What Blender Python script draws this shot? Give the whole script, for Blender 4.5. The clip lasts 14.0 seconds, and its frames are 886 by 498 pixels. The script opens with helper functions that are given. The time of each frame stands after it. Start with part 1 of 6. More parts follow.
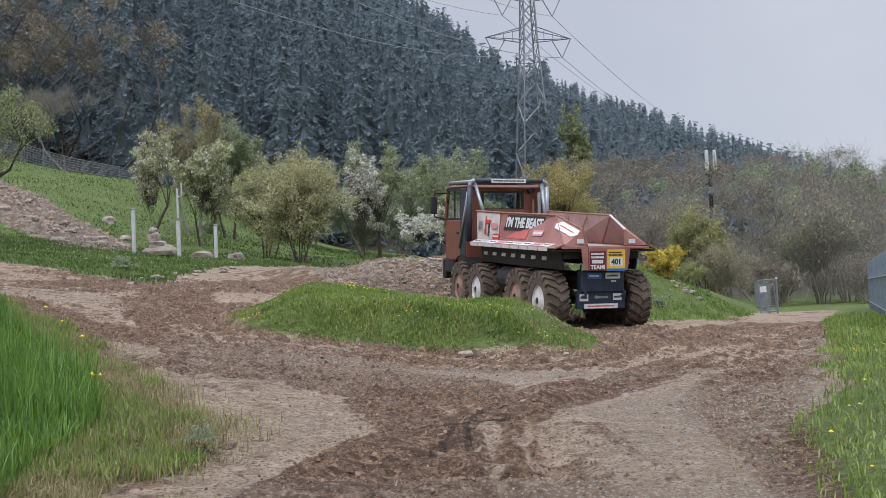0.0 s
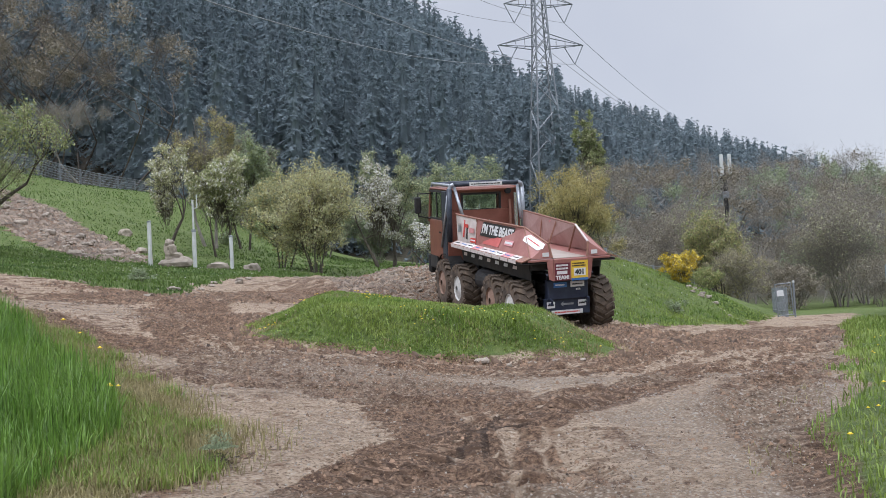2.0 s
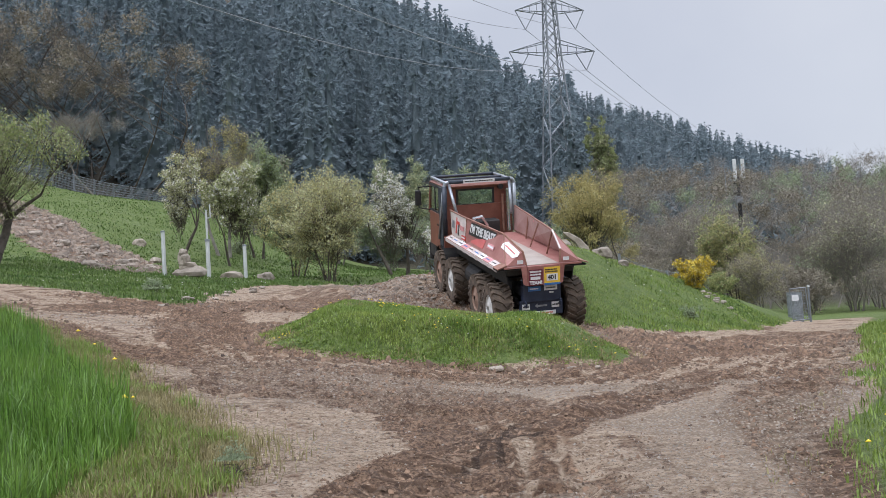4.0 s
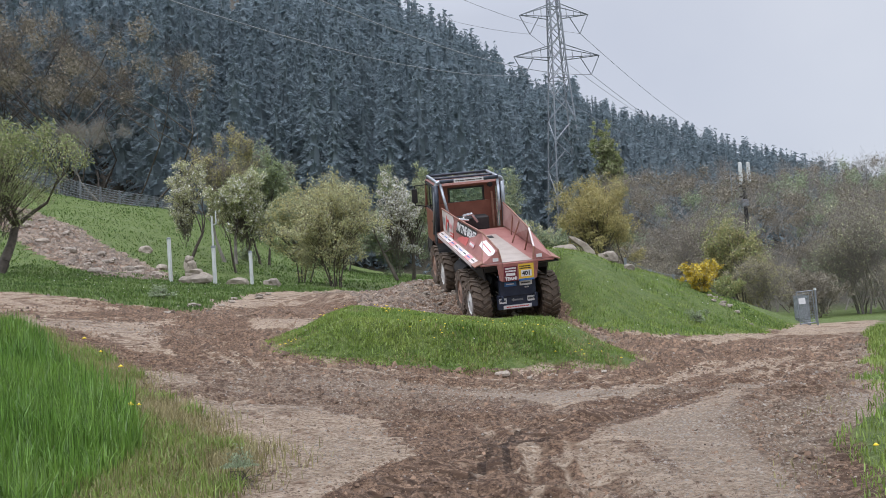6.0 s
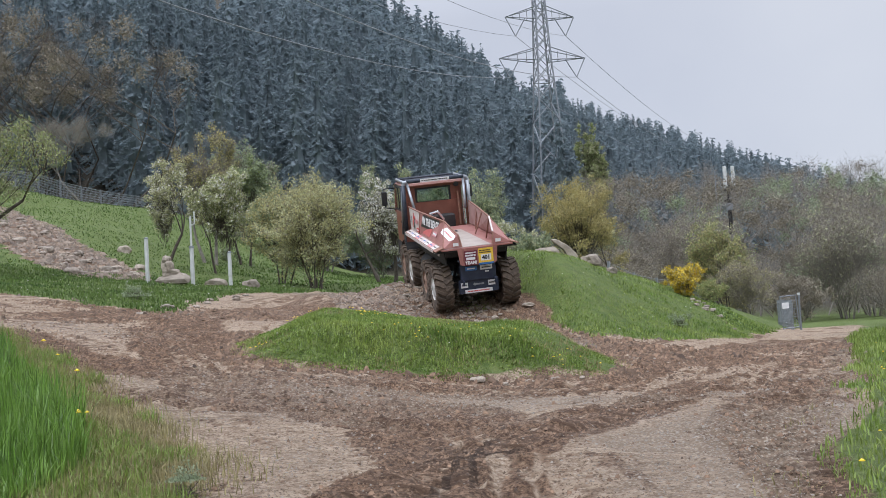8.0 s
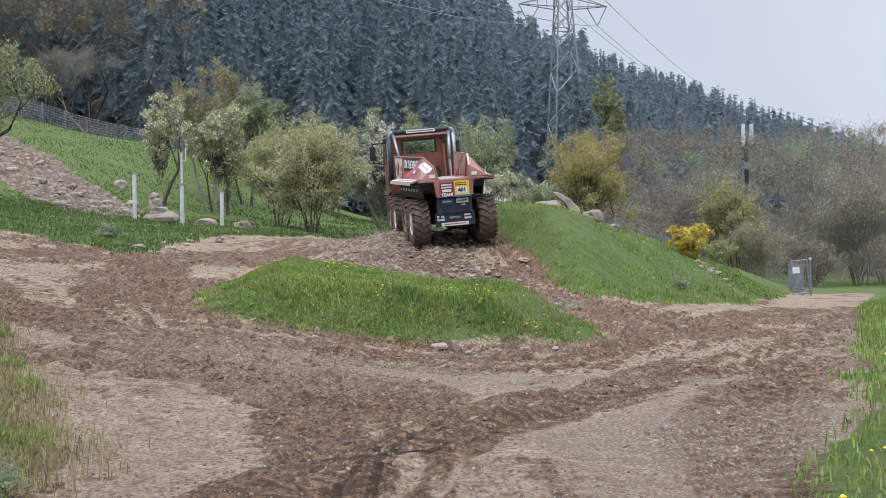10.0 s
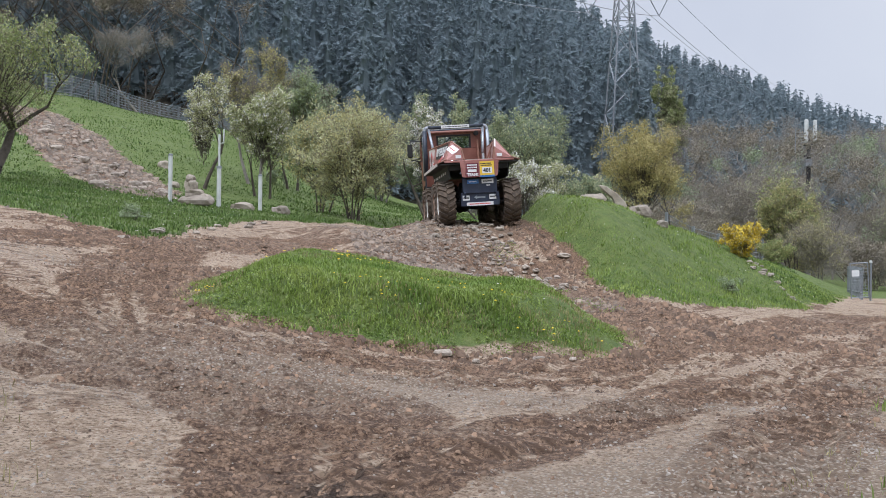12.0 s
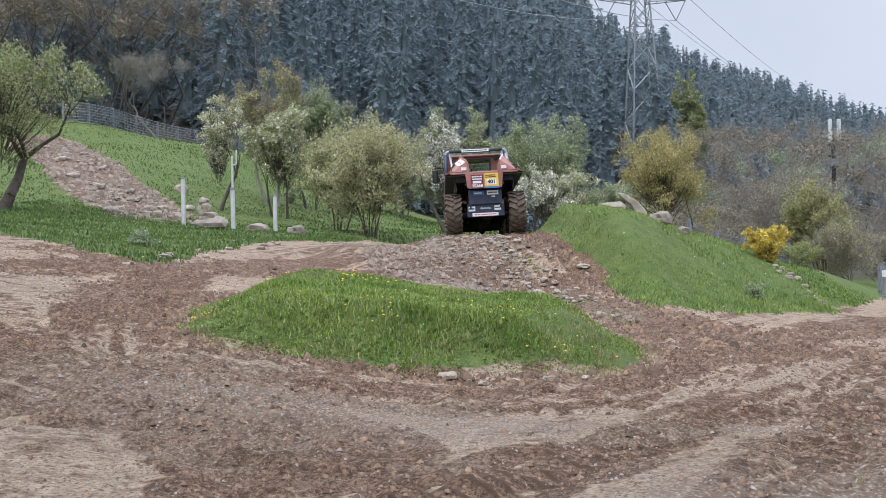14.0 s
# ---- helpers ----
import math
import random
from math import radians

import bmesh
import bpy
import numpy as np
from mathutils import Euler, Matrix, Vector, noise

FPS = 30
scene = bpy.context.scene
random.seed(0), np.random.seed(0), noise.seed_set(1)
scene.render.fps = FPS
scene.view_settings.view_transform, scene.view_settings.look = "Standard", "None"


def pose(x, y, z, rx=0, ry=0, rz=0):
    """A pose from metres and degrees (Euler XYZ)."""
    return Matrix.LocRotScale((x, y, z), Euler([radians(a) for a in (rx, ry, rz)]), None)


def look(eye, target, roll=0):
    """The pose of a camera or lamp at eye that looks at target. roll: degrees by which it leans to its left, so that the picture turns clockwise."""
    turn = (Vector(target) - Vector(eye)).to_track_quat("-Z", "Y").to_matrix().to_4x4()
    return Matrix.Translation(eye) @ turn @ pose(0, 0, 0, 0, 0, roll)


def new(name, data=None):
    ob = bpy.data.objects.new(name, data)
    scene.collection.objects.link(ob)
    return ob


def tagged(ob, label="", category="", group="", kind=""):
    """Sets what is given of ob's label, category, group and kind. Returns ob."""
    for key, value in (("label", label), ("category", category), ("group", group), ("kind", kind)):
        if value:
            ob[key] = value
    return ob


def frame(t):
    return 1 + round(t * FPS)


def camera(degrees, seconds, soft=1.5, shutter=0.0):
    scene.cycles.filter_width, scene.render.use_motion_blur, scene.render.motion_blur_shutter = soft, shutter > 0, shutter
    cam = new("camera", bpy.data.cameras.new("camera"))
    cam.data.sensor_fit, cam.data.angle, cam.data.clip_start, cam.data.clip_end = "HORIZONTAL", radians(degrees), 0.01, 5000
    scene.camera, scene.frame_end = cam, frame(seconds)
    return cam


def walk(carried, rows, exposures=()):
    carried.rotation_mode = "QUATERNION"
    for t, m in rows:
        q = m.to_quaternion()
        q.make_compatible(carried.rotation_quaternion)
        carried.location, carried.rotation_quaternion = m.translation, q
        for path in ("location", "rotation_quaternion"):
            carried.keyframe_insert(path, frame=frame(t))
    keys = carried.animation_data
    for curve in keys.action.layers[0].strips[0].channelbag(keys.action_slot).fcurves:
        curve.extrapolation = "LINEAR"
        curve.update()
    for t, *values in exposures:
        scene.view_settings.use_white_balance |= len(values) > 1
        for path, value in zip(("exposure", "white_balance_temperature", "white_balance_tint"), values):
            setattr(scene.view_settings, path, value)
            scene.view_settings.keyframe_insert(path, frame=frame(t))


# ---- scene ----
cam = camera(43.61, 14.0, soft=0.7)
ROWS = [  # t, x, y, z, then the turn about x, y, z in degrees
    (0.0, 0.0, 0.0, 1.5, 92.26, 2.32, 0.22),
    (0.5, 0.003, -0.006, 1.495, 92.34, 2.62, 0.44),
    (1.0, -0.003, -0.011, 1.498, 92.56, 2.84, 0.67),
    (1.5, -0.0, -0.013, 1.492, 92.57, 2.96, 0.89),
    (2.0, 0.003, -0.009, 1.487, 92.73, 3.06, 1.04),
    (2.5, 0.002, -0.014, 1.493, 92.78, 3.14, 1.32),
    (3.0, 0.001, 0.006, 1.503, 92.93, 3.3, 1.5),
    (5.5, 0.001, 0.011, 1.505, 93.31, 3.71, 2.0),
    (6.0, 0.009, 0.013, 1.508, 93.42, 3.83, 2.07),
    (6.5, 0.024, 0.016, 1.515, 93.52, 3.87, 2.17),
    (7.0, 0.097, 0.055, 1.506, 93.62, 3.89, 2.21),
    (7.5, 0.13, 0.194, 1.497, 93.52, 3.87, 1.61),
    (8.0, 0.149, 0.482, 1.518, 93.48, 3.49, 1.29),
    (8.5, 0.276, 0.837, 1.541, 93.49, 3.27, 0.79),
    (9.0, 0.457, 1.196, 1.584, 92.02, 2.19, 0.52),
    (11.5, 1.222, 3.056, 1.752, 90.27, -0.32, 4.38),
    (12.0, 1.325, 3.324, 1.776, 90.15, -0.7, 4.93),
    (12.5, 1.35, 3.611, 1.794, 90.59, -0.74, 5.11),
    (13.0, 1.408, 3.812, 1.817, 90.69, 0.09, 5.69),
    (13.5, 1.501, 3.947, 1.823, 90.77, 0.64, 6.32),
    (14.0, 1.555, 4.001, 1.811, 90.88, 1.31, 6.31),
]
walk(cam, [(t, pose(*row)) for t, *row in ROWS], [(0.0, -0.07, 6300, 10), (0.5, 0.02, 6300, 10), (3.0, 0.07, 6300, 10), (8.4, 0.08, 6300, 10), (9.2, 0.17, 6250, 10), (13.2, 0.16, 6250, 10), (14.0, 0.25, 6150, 10)])

# ---- world, sun, exposure ----
world = bpy.data.worlds.new("overcast")
scene.world = world
world.use_nodes = True
wn, wl = world.node_tree.nodes, world.node_tree.links
wn.clear()
w_out, w_bg = wn.new("ShaderNodeOutputWorld"), wn.new("ShaderNodeBackground")
w_sky = wn.new("ShaderNodeTexSky")
w_sky.sky_type, w_sky.sun_disc = "NISHITA", False
w_sky.sun_elevation, w_sky.sun_rotation = radians(55), radians(200)
w_scale = wn.new("ShaderNodeVectorMath")
w_scale.operation = "SCALE"
w_scale.inputs[3].default_value = 0.1
w_co, w_noise, w_ramp = wn.new("ShaderNodeTexCoord"), wn.new("ShaderNodeTexNoise"), wn.new("ShaderNodeValToRGB")
w_noise.inputs["Scale"].default_value, w_noise.inputs["Detail"].default_value = 2.2, 5
w_ramp.color_ramp.elements[0].position, w_ramp.color_ramp.elements[0].color = 0.3, (0.56, 0.585, 0.67, 1)
w_ramp.color_ramp.elements[1].position, w_ramp.color_ramp.elements[1].color = 0.7, (0.70, 0.715, 0.77, 1)
w_mix = wn.new("ShaderNodeMix")
w_mix.data_type = "RGBA"
w_mix.inputs["Factor"].default_value = 0.9
wl.new(w_co.outputs["Generated"], w_noise.inputs["Vector"])
wl.new(w_noise.outputs["Fac"], w_ramp.inputs["Fac"])
wl.new(w_sky.outputs[0], w_scale.inputs[0])
wl.new(w_scale.outputs[0], w_mix.inputs["A"])
wl.new(w_ramp.outputs[0], w_mix.inputs["B"])
# an overcast sky is brightest overhead
w_sep, w_up, w_mul = wn.new("ShaderNodeSeparateXYZ"), wn.new("ShaderNodeMapRange"), wn.new("ShaderNodeVectorMath")
w_up.inputs["From Min"].default_value, w_up.inputs["From Max"].default_value = 0.26, 0.9
w_up.inputs["To Min"].default_value, w_up.inputs["To Max"].default_value = 1.0, 3.2
w_mul.operation = "SCALE"
wl.new(w_co.outputs["Generated"], w_sep.inputs[0])
wl.new(w_sep.outputs["Z"], w_up.inputs["Value"])
wl.new(w_mix.outputs["Result"], w_mul.inputs[0])
wl.new(w_up.outputs["Result"], w_mul.inputs[3])
wl.new(w_mul.outputs[0], w_bg.inputs["Color"])
wl.new(w_bg.outputs[0], w_out.inputs[0])
w_bg.inputs["Strength"].default_value = 1.0

sun_data = bpy.data.lights.new("sun", "SUN")
sun_data.energy, sun_data.angle, sun_data.color = 1.7, radians(30), (0.95, 0.98, 1.06)
sun = new("sun", sun_data)
sun.matrix_world = look((0, 0, 60), (14, 30, 0))


# ---- materials ----
def mat(name, a, b, scale=6.0, rough=0.8, metal=0.0, bump=0.2, fine=60.0, spread=0.5, per_object=0.0, per_island=0.0, trans=0.0):
    """Two tones mixed by noise at two scales, with fine relief; may vary from piece to piece."""
    m = bpy.data.materials.new(name)
    m.use_nodes = True
    n, l = m.node_tree.nodes, m.node_tree.links
    p = n["Principled BSDF"]
    co = n.new("ShaderNodeTexCoord")
    big, small = n.new("ShaderNodeTexNoise"), n.new("ShaderNodeTexNoise")
    big.inputs["Scale"].default_value, big.inputs["Detail"].default_value = scale, 6
    small.inputs["Scale"].default_value, small.inputs["Detail"].default_value = fine, 4
    for t in (big, small):
        l.new(co.outputs["Object"], t.inputs["Vector"])
    add = n.new("ShaderNodeMath")
    add.operation = "MULTIPLY_ADD"
    l.new(small.outputs["Fac"], add.inputs[0])
    add.inputs[1].default_value = 0.45
    l.new(big.outputs["Fac"], add.inputs[2])
    ramp = n.new("ShaderNodeMapRange")
    ramp.inputs["From Min"].default_value, ramp.inputs["From Max"].default_value = 0.725 - spread / 2, 0.725 + spread / 2
    l.new(add.outputs[0], ramp.inputs["Value"])
    mix = n.new("ShaderNodeMix")
    mix.data_type = "RGBA"
    mix.inputs["A"].default_value, mix.inputs["B"].default_value = (*a, 1), (*b, 1)
    l.new(ramp.outputs["Result"], mix.inputs["Factor"])
    colour = mix.outputs["Result"]
    if per_object or per_island:
        hsv, rng = n.new("ShaderNodeHueSaturation"), n.new("ShaderNodeMapRange")
        if per_object:
            src = n.new("ShaderNodeObjectInfo").outputs["Random"]
        else:
            src = n.new("ShaderNodeNewGeometry").outputs["Random Per Island"]
        k = per_object or per_island
        rng.inputs["To Min"].default_value, rng.inputs["To Max"].default_value = 1 - k, 1 + k
        l.new(src, rng.inputs["Value"])
        l.new(rng.outputs["Result"], hsv.inputs["Value"])
        l.new(colour, hsv.inputs["Color"])
        colour = hsv.outputs["Color"]
    l.new(colour, p.inputs["Base Color"])
    p.inputs["Roughness"].default_value, p.inputs["Metallic"].default_value = rough, metal
    if bump:
        bp = n.new("ShaderNodeBump")
        bp.inputs["Strength"].default_value, bp.inputs["Distance"].default_value = bump, 0.02
        l.new(add.outputs[0], bp.inputs["Height"])
        l.new(bp.outputs[0], p.inputs["Normal"])
    if trans:
        tr, ms = n.new("ShaderNodeBsdfTranslucent"), n.new("ShaderNodeMixShader")
        l.new(colour, tr.inputs["Color"])
        ms.inputs[0].default_value = trans
        l.new(p.outputs[0], ms.inputs[1])
        l.new(tr.outputs[0], ms.inputs[2])
        l.new(ms.outputs[0], n["Material Output"].inputs["Surface"])
    return m


def ground_material():
    m = bpy.data.materials.new("earth_and_turf")
    m.use_nodes = True
    n, l = m.node_tree.nodes, m.node_tree.links
    p = n["Principled BSDF"]
    co = n.new("ShaderNodeTexCoord")

    def noise_tex(scale, detail=6):
        t = n.new("ShaderNodeTexNoise")
        t.inputs["Scale"].default_value, t.inputs["Detail"].default_value = scale, detail
        l.new(co.outputs["Object"], t.inputs["Vector"])
        return t.outputs["Fac"]

    def attr(name):
        t = n.new("ShaderNodeAttribute")
        t.attribute_name = name
        return t.outputs["Fac"]

    def blend(fac, a, b):
        t = n.new("ShaderNodeMix")
        t.data_type = "RGBA"
        for key, v in (("Factor", fac), ("A", a), ("B", b)):
            if isinstance(v, tuple):
                t.inputs[key].default_value = (*v, 1)
            else:
                l.new(v, t.inputs[key])
        return t.outputs["Result"]

    def rng(v, a, b):
        t = n.new("ShaderNodeMapRange")
        t.interpolation_type = "SMOOTHSTEP"
        t.inputs["From Min"].default_value, t.inputs["From Max"].default_value = a, b
        l.new(v, t.inputs["Value"])
        return t.outputs["Result"]

    def math_node(op, a, b):
        t = n.new("ShaderNodeMath")
        t.operation = op
        for k, v in enumerate((a, b)):
            if isinstance(v, float):
                t.inputs[k].default_value = v
            else:
                l.new(v, t.inputs[k])
        return t.outputs[0]

    def rough_tex(scale, detail=8, rough=0.75):
        t = n.new("ShaderNodeTexNoise")
        t.inputs["Scale"].default_value, t.inputs["Detail"].default_value, t.inputs["Roughness"].default_value = scale, detail, rough
        l.new(co.outputs["Object"], t.inputs["Vector"])
        return t.outputs["Fac"]

    n1, n2, n3, n4 = noise_tex(0.5, 5), noise_tex(3.0), rough_tex(7.0), rough_tex(28.0, 6)
    lug = math_node("SINE", math_node("ADD", math_node("MULTIPLY", attr("along"), 42.0), math_node("MULTIPLY", n3, 5.0)), 0.0)
    lug = math_node("MULTIPLY", lug, attr("tread"))
    packed = blend(rng(n2, 0.35, 0.7), (0.315, 0.228, 0.155), (0.425, 0.324, 0.232))
    packed = blend(rng(n3, 0.42, 0.64), packed, (0.235, 0.163, 0.107))
    packed = blend(rng(n4, 0.50, 0.66), packed, (0.46, 0.388, 0.31))
    packed = blend(rng(n4, 0.51, 0.38), packed, (0.110, 0.074, 0.048))
    wet = blend(rng(n3, 0.38, 0.62), (0.092, 0.053, 0.032), (0.222, 0.139, 0.086))
    wet = blend(rng(n4, 0.56, 0.70), wet, (0.37, 0.262, 0.178))
    wet = blend(rng(n4, 0.53, 0.40), wet, (0.060, 0.033, 0.019))
    wet = blend(rng(lug, 0.25, 0.9), wet, (0.089, 0.051, 0.029))
    churn = math_node("ADD", math_node("MULTIPLY", attr("churn"), 0.85), math_node("MULTIPLY", math_node("SUBTRACT", n3, 0.5), 1.6))
    churn = math_node("ADD", churn, math_node("MULTIPLY", attr("clod"), -0.40))
    churn = math_node("ADD", churn, math_node("MULTIPLY", attr("streak"), 1.8))
    churn = math_node("ADD", churn, math_node("MULTIPLY", math_node("SUBTRACT", n1, 0.5), 1.1))
    churn = math_node("ADD", churn, math_node("MULTIPLY", math_node("SUBTRACT", n2, 0.5), 0.7))
    mud = blend(rng(churn, 0.27, 0.54), packed, wet)
    vor = n.new("ShaderNodeTexVoronoi")
    vor.inputs["Scale"].default_value = 30.0
    l.new(co.outputs["Object"], vor.inputs["Vector"])
    grit = blend(rng(vor.outputs["Distance"], 0.12, 0.55), (0.420, 0.361, 0.288), (0.200, 0.148, 0.105))
    grit_k = math_node("MULTIPLY", rng(math_node("ADD", attr("grit"), math_node("MULTIPLY", math_node("SUBTRACT", n3, 0.5), 2.2)), 0.35, 1.1), 0.75)
    mud = blend(grit_k, mud, grit)
    turf = blend(rng(n2, 0.3, 0.7), (0.060, 0.098, 0.021), (0.108, 0.150, 0.036))
    turf = blend(rng(n3, 0.4, 0.75), turf, (0.14, 0.155, 0.05))
    wood = blend(rng(n2, 0.3, 0.7), (0.045, 0.040, 0.030), (0.085, 0.072, 0.052))
    turf = blend(attr("wood"), turf, wood)
    grass = math_node("ADD", attr("grass"), math_node("MULTIPLY", math_node("SUBTRACT", n3, 0.5), 0.6))
    l.new(blend(rng(grass, 0.38, 0.62), mud, turf), p.inputs["Base Color"])
    gloss = math_node("SUBTRACT", 0.93, math_node("MULTIPLY", rng(n1, 0.45, 0.75), 0.2))
    l.new(gloss, p.inputs["Roughness"])
    p.inputs["Specular IOR Level"].default_value = 0.3
    bp = n.new("ShaderNodeBump")
    bp.inputs["Strength"].default_value, bp.inputs["Distance"].default_value = 1.0, 0.034
    hsum = math_node("ADD", math_node("ADD", math_node("MULTIPLY", n3, 1.2), math_node("MULTIPLY", n4, 0.7)), math_node("MULTIPLY", lug, 0.25))
    l.new(hsum, bp.inputs["Height"])
    l.new(bp.outputs[0], p.inputs["Normal"])
    return m


def glass(name, tint, rough=0.05):
    m = bpy.data.materials.new(name)
    m.use_nodes = True
    p = m.node_tree.nodes["Principled BSDF"]
    p.inputs["Base Color"].default_value = (*tint, 1)
    p.inputs["Transmission Weight"].default_value, p.inputs["Roughness"].default_value = 1.0, rough
    p.inputs["IOR"].default_value = 1.12
    return m


M_GROUND = ground_material()
M_BLADE = mat("grass_blade", (0.115, 0.195, 0.030), (0.265, 0.325, 0.078), 0.9, 0.55, bump=0, fine=3, per_island=0.35, trans=0.35)
M_TALL = mat("tall_grass_blade", (0.085, 0.185, 0.025), (0.18, 0.285, 0.055), 0.8, 0.5, bump=0, fine=4, per_island=0.45, trans=0.35)
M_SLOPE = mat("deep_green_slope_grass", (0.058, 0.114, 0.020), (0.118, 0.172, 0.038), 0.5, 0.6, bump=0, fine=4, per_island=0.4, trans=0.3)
M_DRY = mat("dry_grass_blade", (0.195, 0.178, 0.070), (0.32, 0.268, 0.135), 1.5, 0.7, bump=0, fine=9, per_island=0.3, trans=0.25)
M_YELLOW = mat("yellow_petals", (0.75, 0.52, 0.02), (0.85, 0.64, 0.05), 20, 0.6, bump=0, per_island=0.15)
M_WHITE_PETAL = mat("white_petals", (0.62, 0.60, 0.57), (0.8, 0.78, 0.75), 9, 0.6, bump=0, per_island=0.2, trans=0.2)
M_STONE = mat("field_stone", (0.185, 0.150, 0.116), (0.37, 0.32, 0.262), 3.5, 0.85, bump=0.6, fine=24, per_object=0.22)
M_RUBBLE = mat("rubble_stone", (0.098, 0.068, 0.049), (0.25, 0.200, 0.155), 1.7, 0.9, bump=0.5, fine=20, per_island=0.42)
M_PEBBLE = mat("gravel_pebble", (0.155, 0.128, 0.102), (0.30, 0.262, 0.218), 4, 0.9, bump=0.2, fine=30, per_island=0.2)
M_CLOD = mat("mud_clod", (0.075, 0.044, 0.027), (0.215, 0.136, 0.085), 5, 0.85, bump=0.3, fine=40, per_island=0.55)
M_BARK = mat("orchard_bark", (0.045, 0.036, 0.028), (0.12, 0.10, 0.08), 5, 0.95, bump=0.6, fine=30)
M_GREYBARK = mat("grey_twig_bark", (0.155, 0.138, 0.117), (0.275, 0.25, 0.22), 3, 0.95, bump=0.4, fine=25)
# needle tones paled and blued: the haze of distance is in the base colour
M_NEEDLE_HAZED = mat("hazed_spruce_needles", (0.168, 0.217, 0.243), (0.245, 0.294, 0.315), 0.2, 0.8, bump=0, fine=1.5, per_island=0.12, trans=0.5)
M_LEAF = dict(
    fresh=mat("fresh_leaves", (0.22, 0.27, 0.10), (0.35, 0.39, 0.17), 1.2, 0.6, bump=0, fine=9, per_island=0.35, trans=0.42),
    pale=mat("pale_budding_leaves", (0.38, 0.39, 0.21), (0.55, 0.55, 0.34), 1.2, 0.6, bump=0, fine=9, per_island=0.35, trans=0.42),
    olive=mat("olive_young_leaves", (0.35, 0.32, 0.14), (0.50, 0.46, 0.22), 1.2, 0.6, bump=0, fine=9, per_island=0.35, trans=0.42),
    amber=mat("amber_young_leaves", (0.35, 0.29, 0.115), (0.50, 0.43, 0.19), 1.2, 0.6, bump=0, fine=9, per_island=0.35, trans=0.42),
    green=mat("grey_green_leaves", (0.21, 0.26, 0.155), (0.34, 0.385, 0.24), 1.2, 0.6, bump=0, fine=9, per_island=0.35, trans=0.42),
    brown=mat("brown_buds", (0.185, 0.158, 0.115), (0.30, 0.26, 0.195), 1.2, 0.7, bump=0, fine=9, per_island=0.35, trans=0.2),
    white=M_WHITE_PETAL, yellow=mat("golden_bush_petals", (0.50, 0.36, 0.03), (0.68, 0.52, 0.06), 9, 0.6, bump=0, per_island=0.3, trans=0.2))
M_GALV = mat("galvanised_steel", (0.19, 0.205, 0.225), (0.32, 0.335, 0.36), 3, 0.5, 0.6, 0.1, 40)
M_POSTWHITE = mat("weathered_white_paint", (0.42, 0.43, 0.42), (0.60, 0.61, 0.60), 3, 0.6, bump=0.1)
M_WALLBLUE = mat("blue_grey_coated_board", (0.16, 0.21, 0.26), (0.27, 0.33, 0.39), 2, 0.5, 0.2, 0.1, 30, per_object=0.15)
M_CABLE = mat("aluminium_cable", (0.22, 0.23, 0.25), (0.32, 0.33, 0.35), 1, 0.6, 0.4, 0)
M_CONCRETE = mat("grey_concrete", (0.28, 0.27, 0.25), (0.42, 0.40, 0.38), 3, 0.9, bump=0.3)
# truck
M_RED = mat("dusty_red_cab_paint", (0.14, 0.043, 0.028), (0.25, 0.095, 0.064), 2.5, 0.45, bump=0.08, fine=18, spread=0.7)
M_PANEL = mat("faded_red_panel", (0.23, 0.075, 0.062), (0.40, 0.19, 0.165), 1.9, 0.55, bump=0.08, fine=14, spread=0.7)
M_PANELPALE = mat("pale_dusty_red_panel", (0.34, 0.19, 0.165), (0.50, 0.36, 0.33), 1.9, 0.6, bump=0.08, fine=14, spread=0.7)
M_PANELWHITE = mat("dusty_white_film", (0.50, 0.43, 0.40), (0.66, 0.60, 0.57), 3, 0.6, bump=0.05, fine=20)
M_PANELRED = mat("deep_red_film", (0.42, 0.065, 0.06), (0.52, 0.12, 0.105), 3, 0.5, bump=0.05, fine=20)
M_RUST = mat("rusty_brown_rail", (0.17, 0.075, 0.05), (0.30, 0.15, 0.105), 6, 0.7, bump=0.3, fine=40)
M_FLOOR = mat("scraped_steel_floor", (0.30, 0.24, 0.20), (0.47, 0.41, 0.36), 2.5, 0.5, 0.3, 0.2, 30, spread=0.8)
M_TUBE = mat("worn_silver_tube", (0.20, 0.215, 0.24), (0.42, 0.44, 0.47), 5, 0.4, 0.6, 0.1, 30)
M_DARKTUBE = mat("dark_blue_tube", (0.02, 0.026, 0.04), (0.06, 0.07, 0.09), 5, 0.5, 0.3, 0.1, 30)
M_RUBBER = mat("muddy_tyre_rubber", (0.042, 0.033, 0.026), (0.165, 0.120, 0.086), 4.5, 0.9, bump=0.6, fine=35, spread=0.55)
M_HUBWHITE = mat("white_wheel_disc", (0.42, 0.40, 0.37), (0.66, 0.65, 0.62), 6, 0.6, bump=0.15, fine=30)
M_HUBBROWN = mat("muddy_wheel_disc", (0.19, 0.11, 0.075), (0.33, 0.22, 0.165), 6, 0.8, bump=0.3, fine=30)
M_CHASSIS = mat("dark_chassis_steel", (0.012, 0.013, 0.016), (0.042, 0.038, 0.035), 4, 0.7, 0.2, 0.3, 30)
M_NAVY = mat("navy_rear_frame", (0.012, 0.018, 0.04), (0.03, 0.04, 0.07), 4, 0.5, 0.1, 0.15, 30)
M_SIGNWHITE = mat("white_sign_film", (0.60, 0.60, 0.60), (0.74, 0.74, 0.74), 6, 0.5, bump=0, fine=40)
M_SIGNYELLOW = mat("yellow_sign_film", (0.66, 0.42, 0.035), (0.74, 0.50, 0.06), 6, 0.5, bump=0, fine=40)
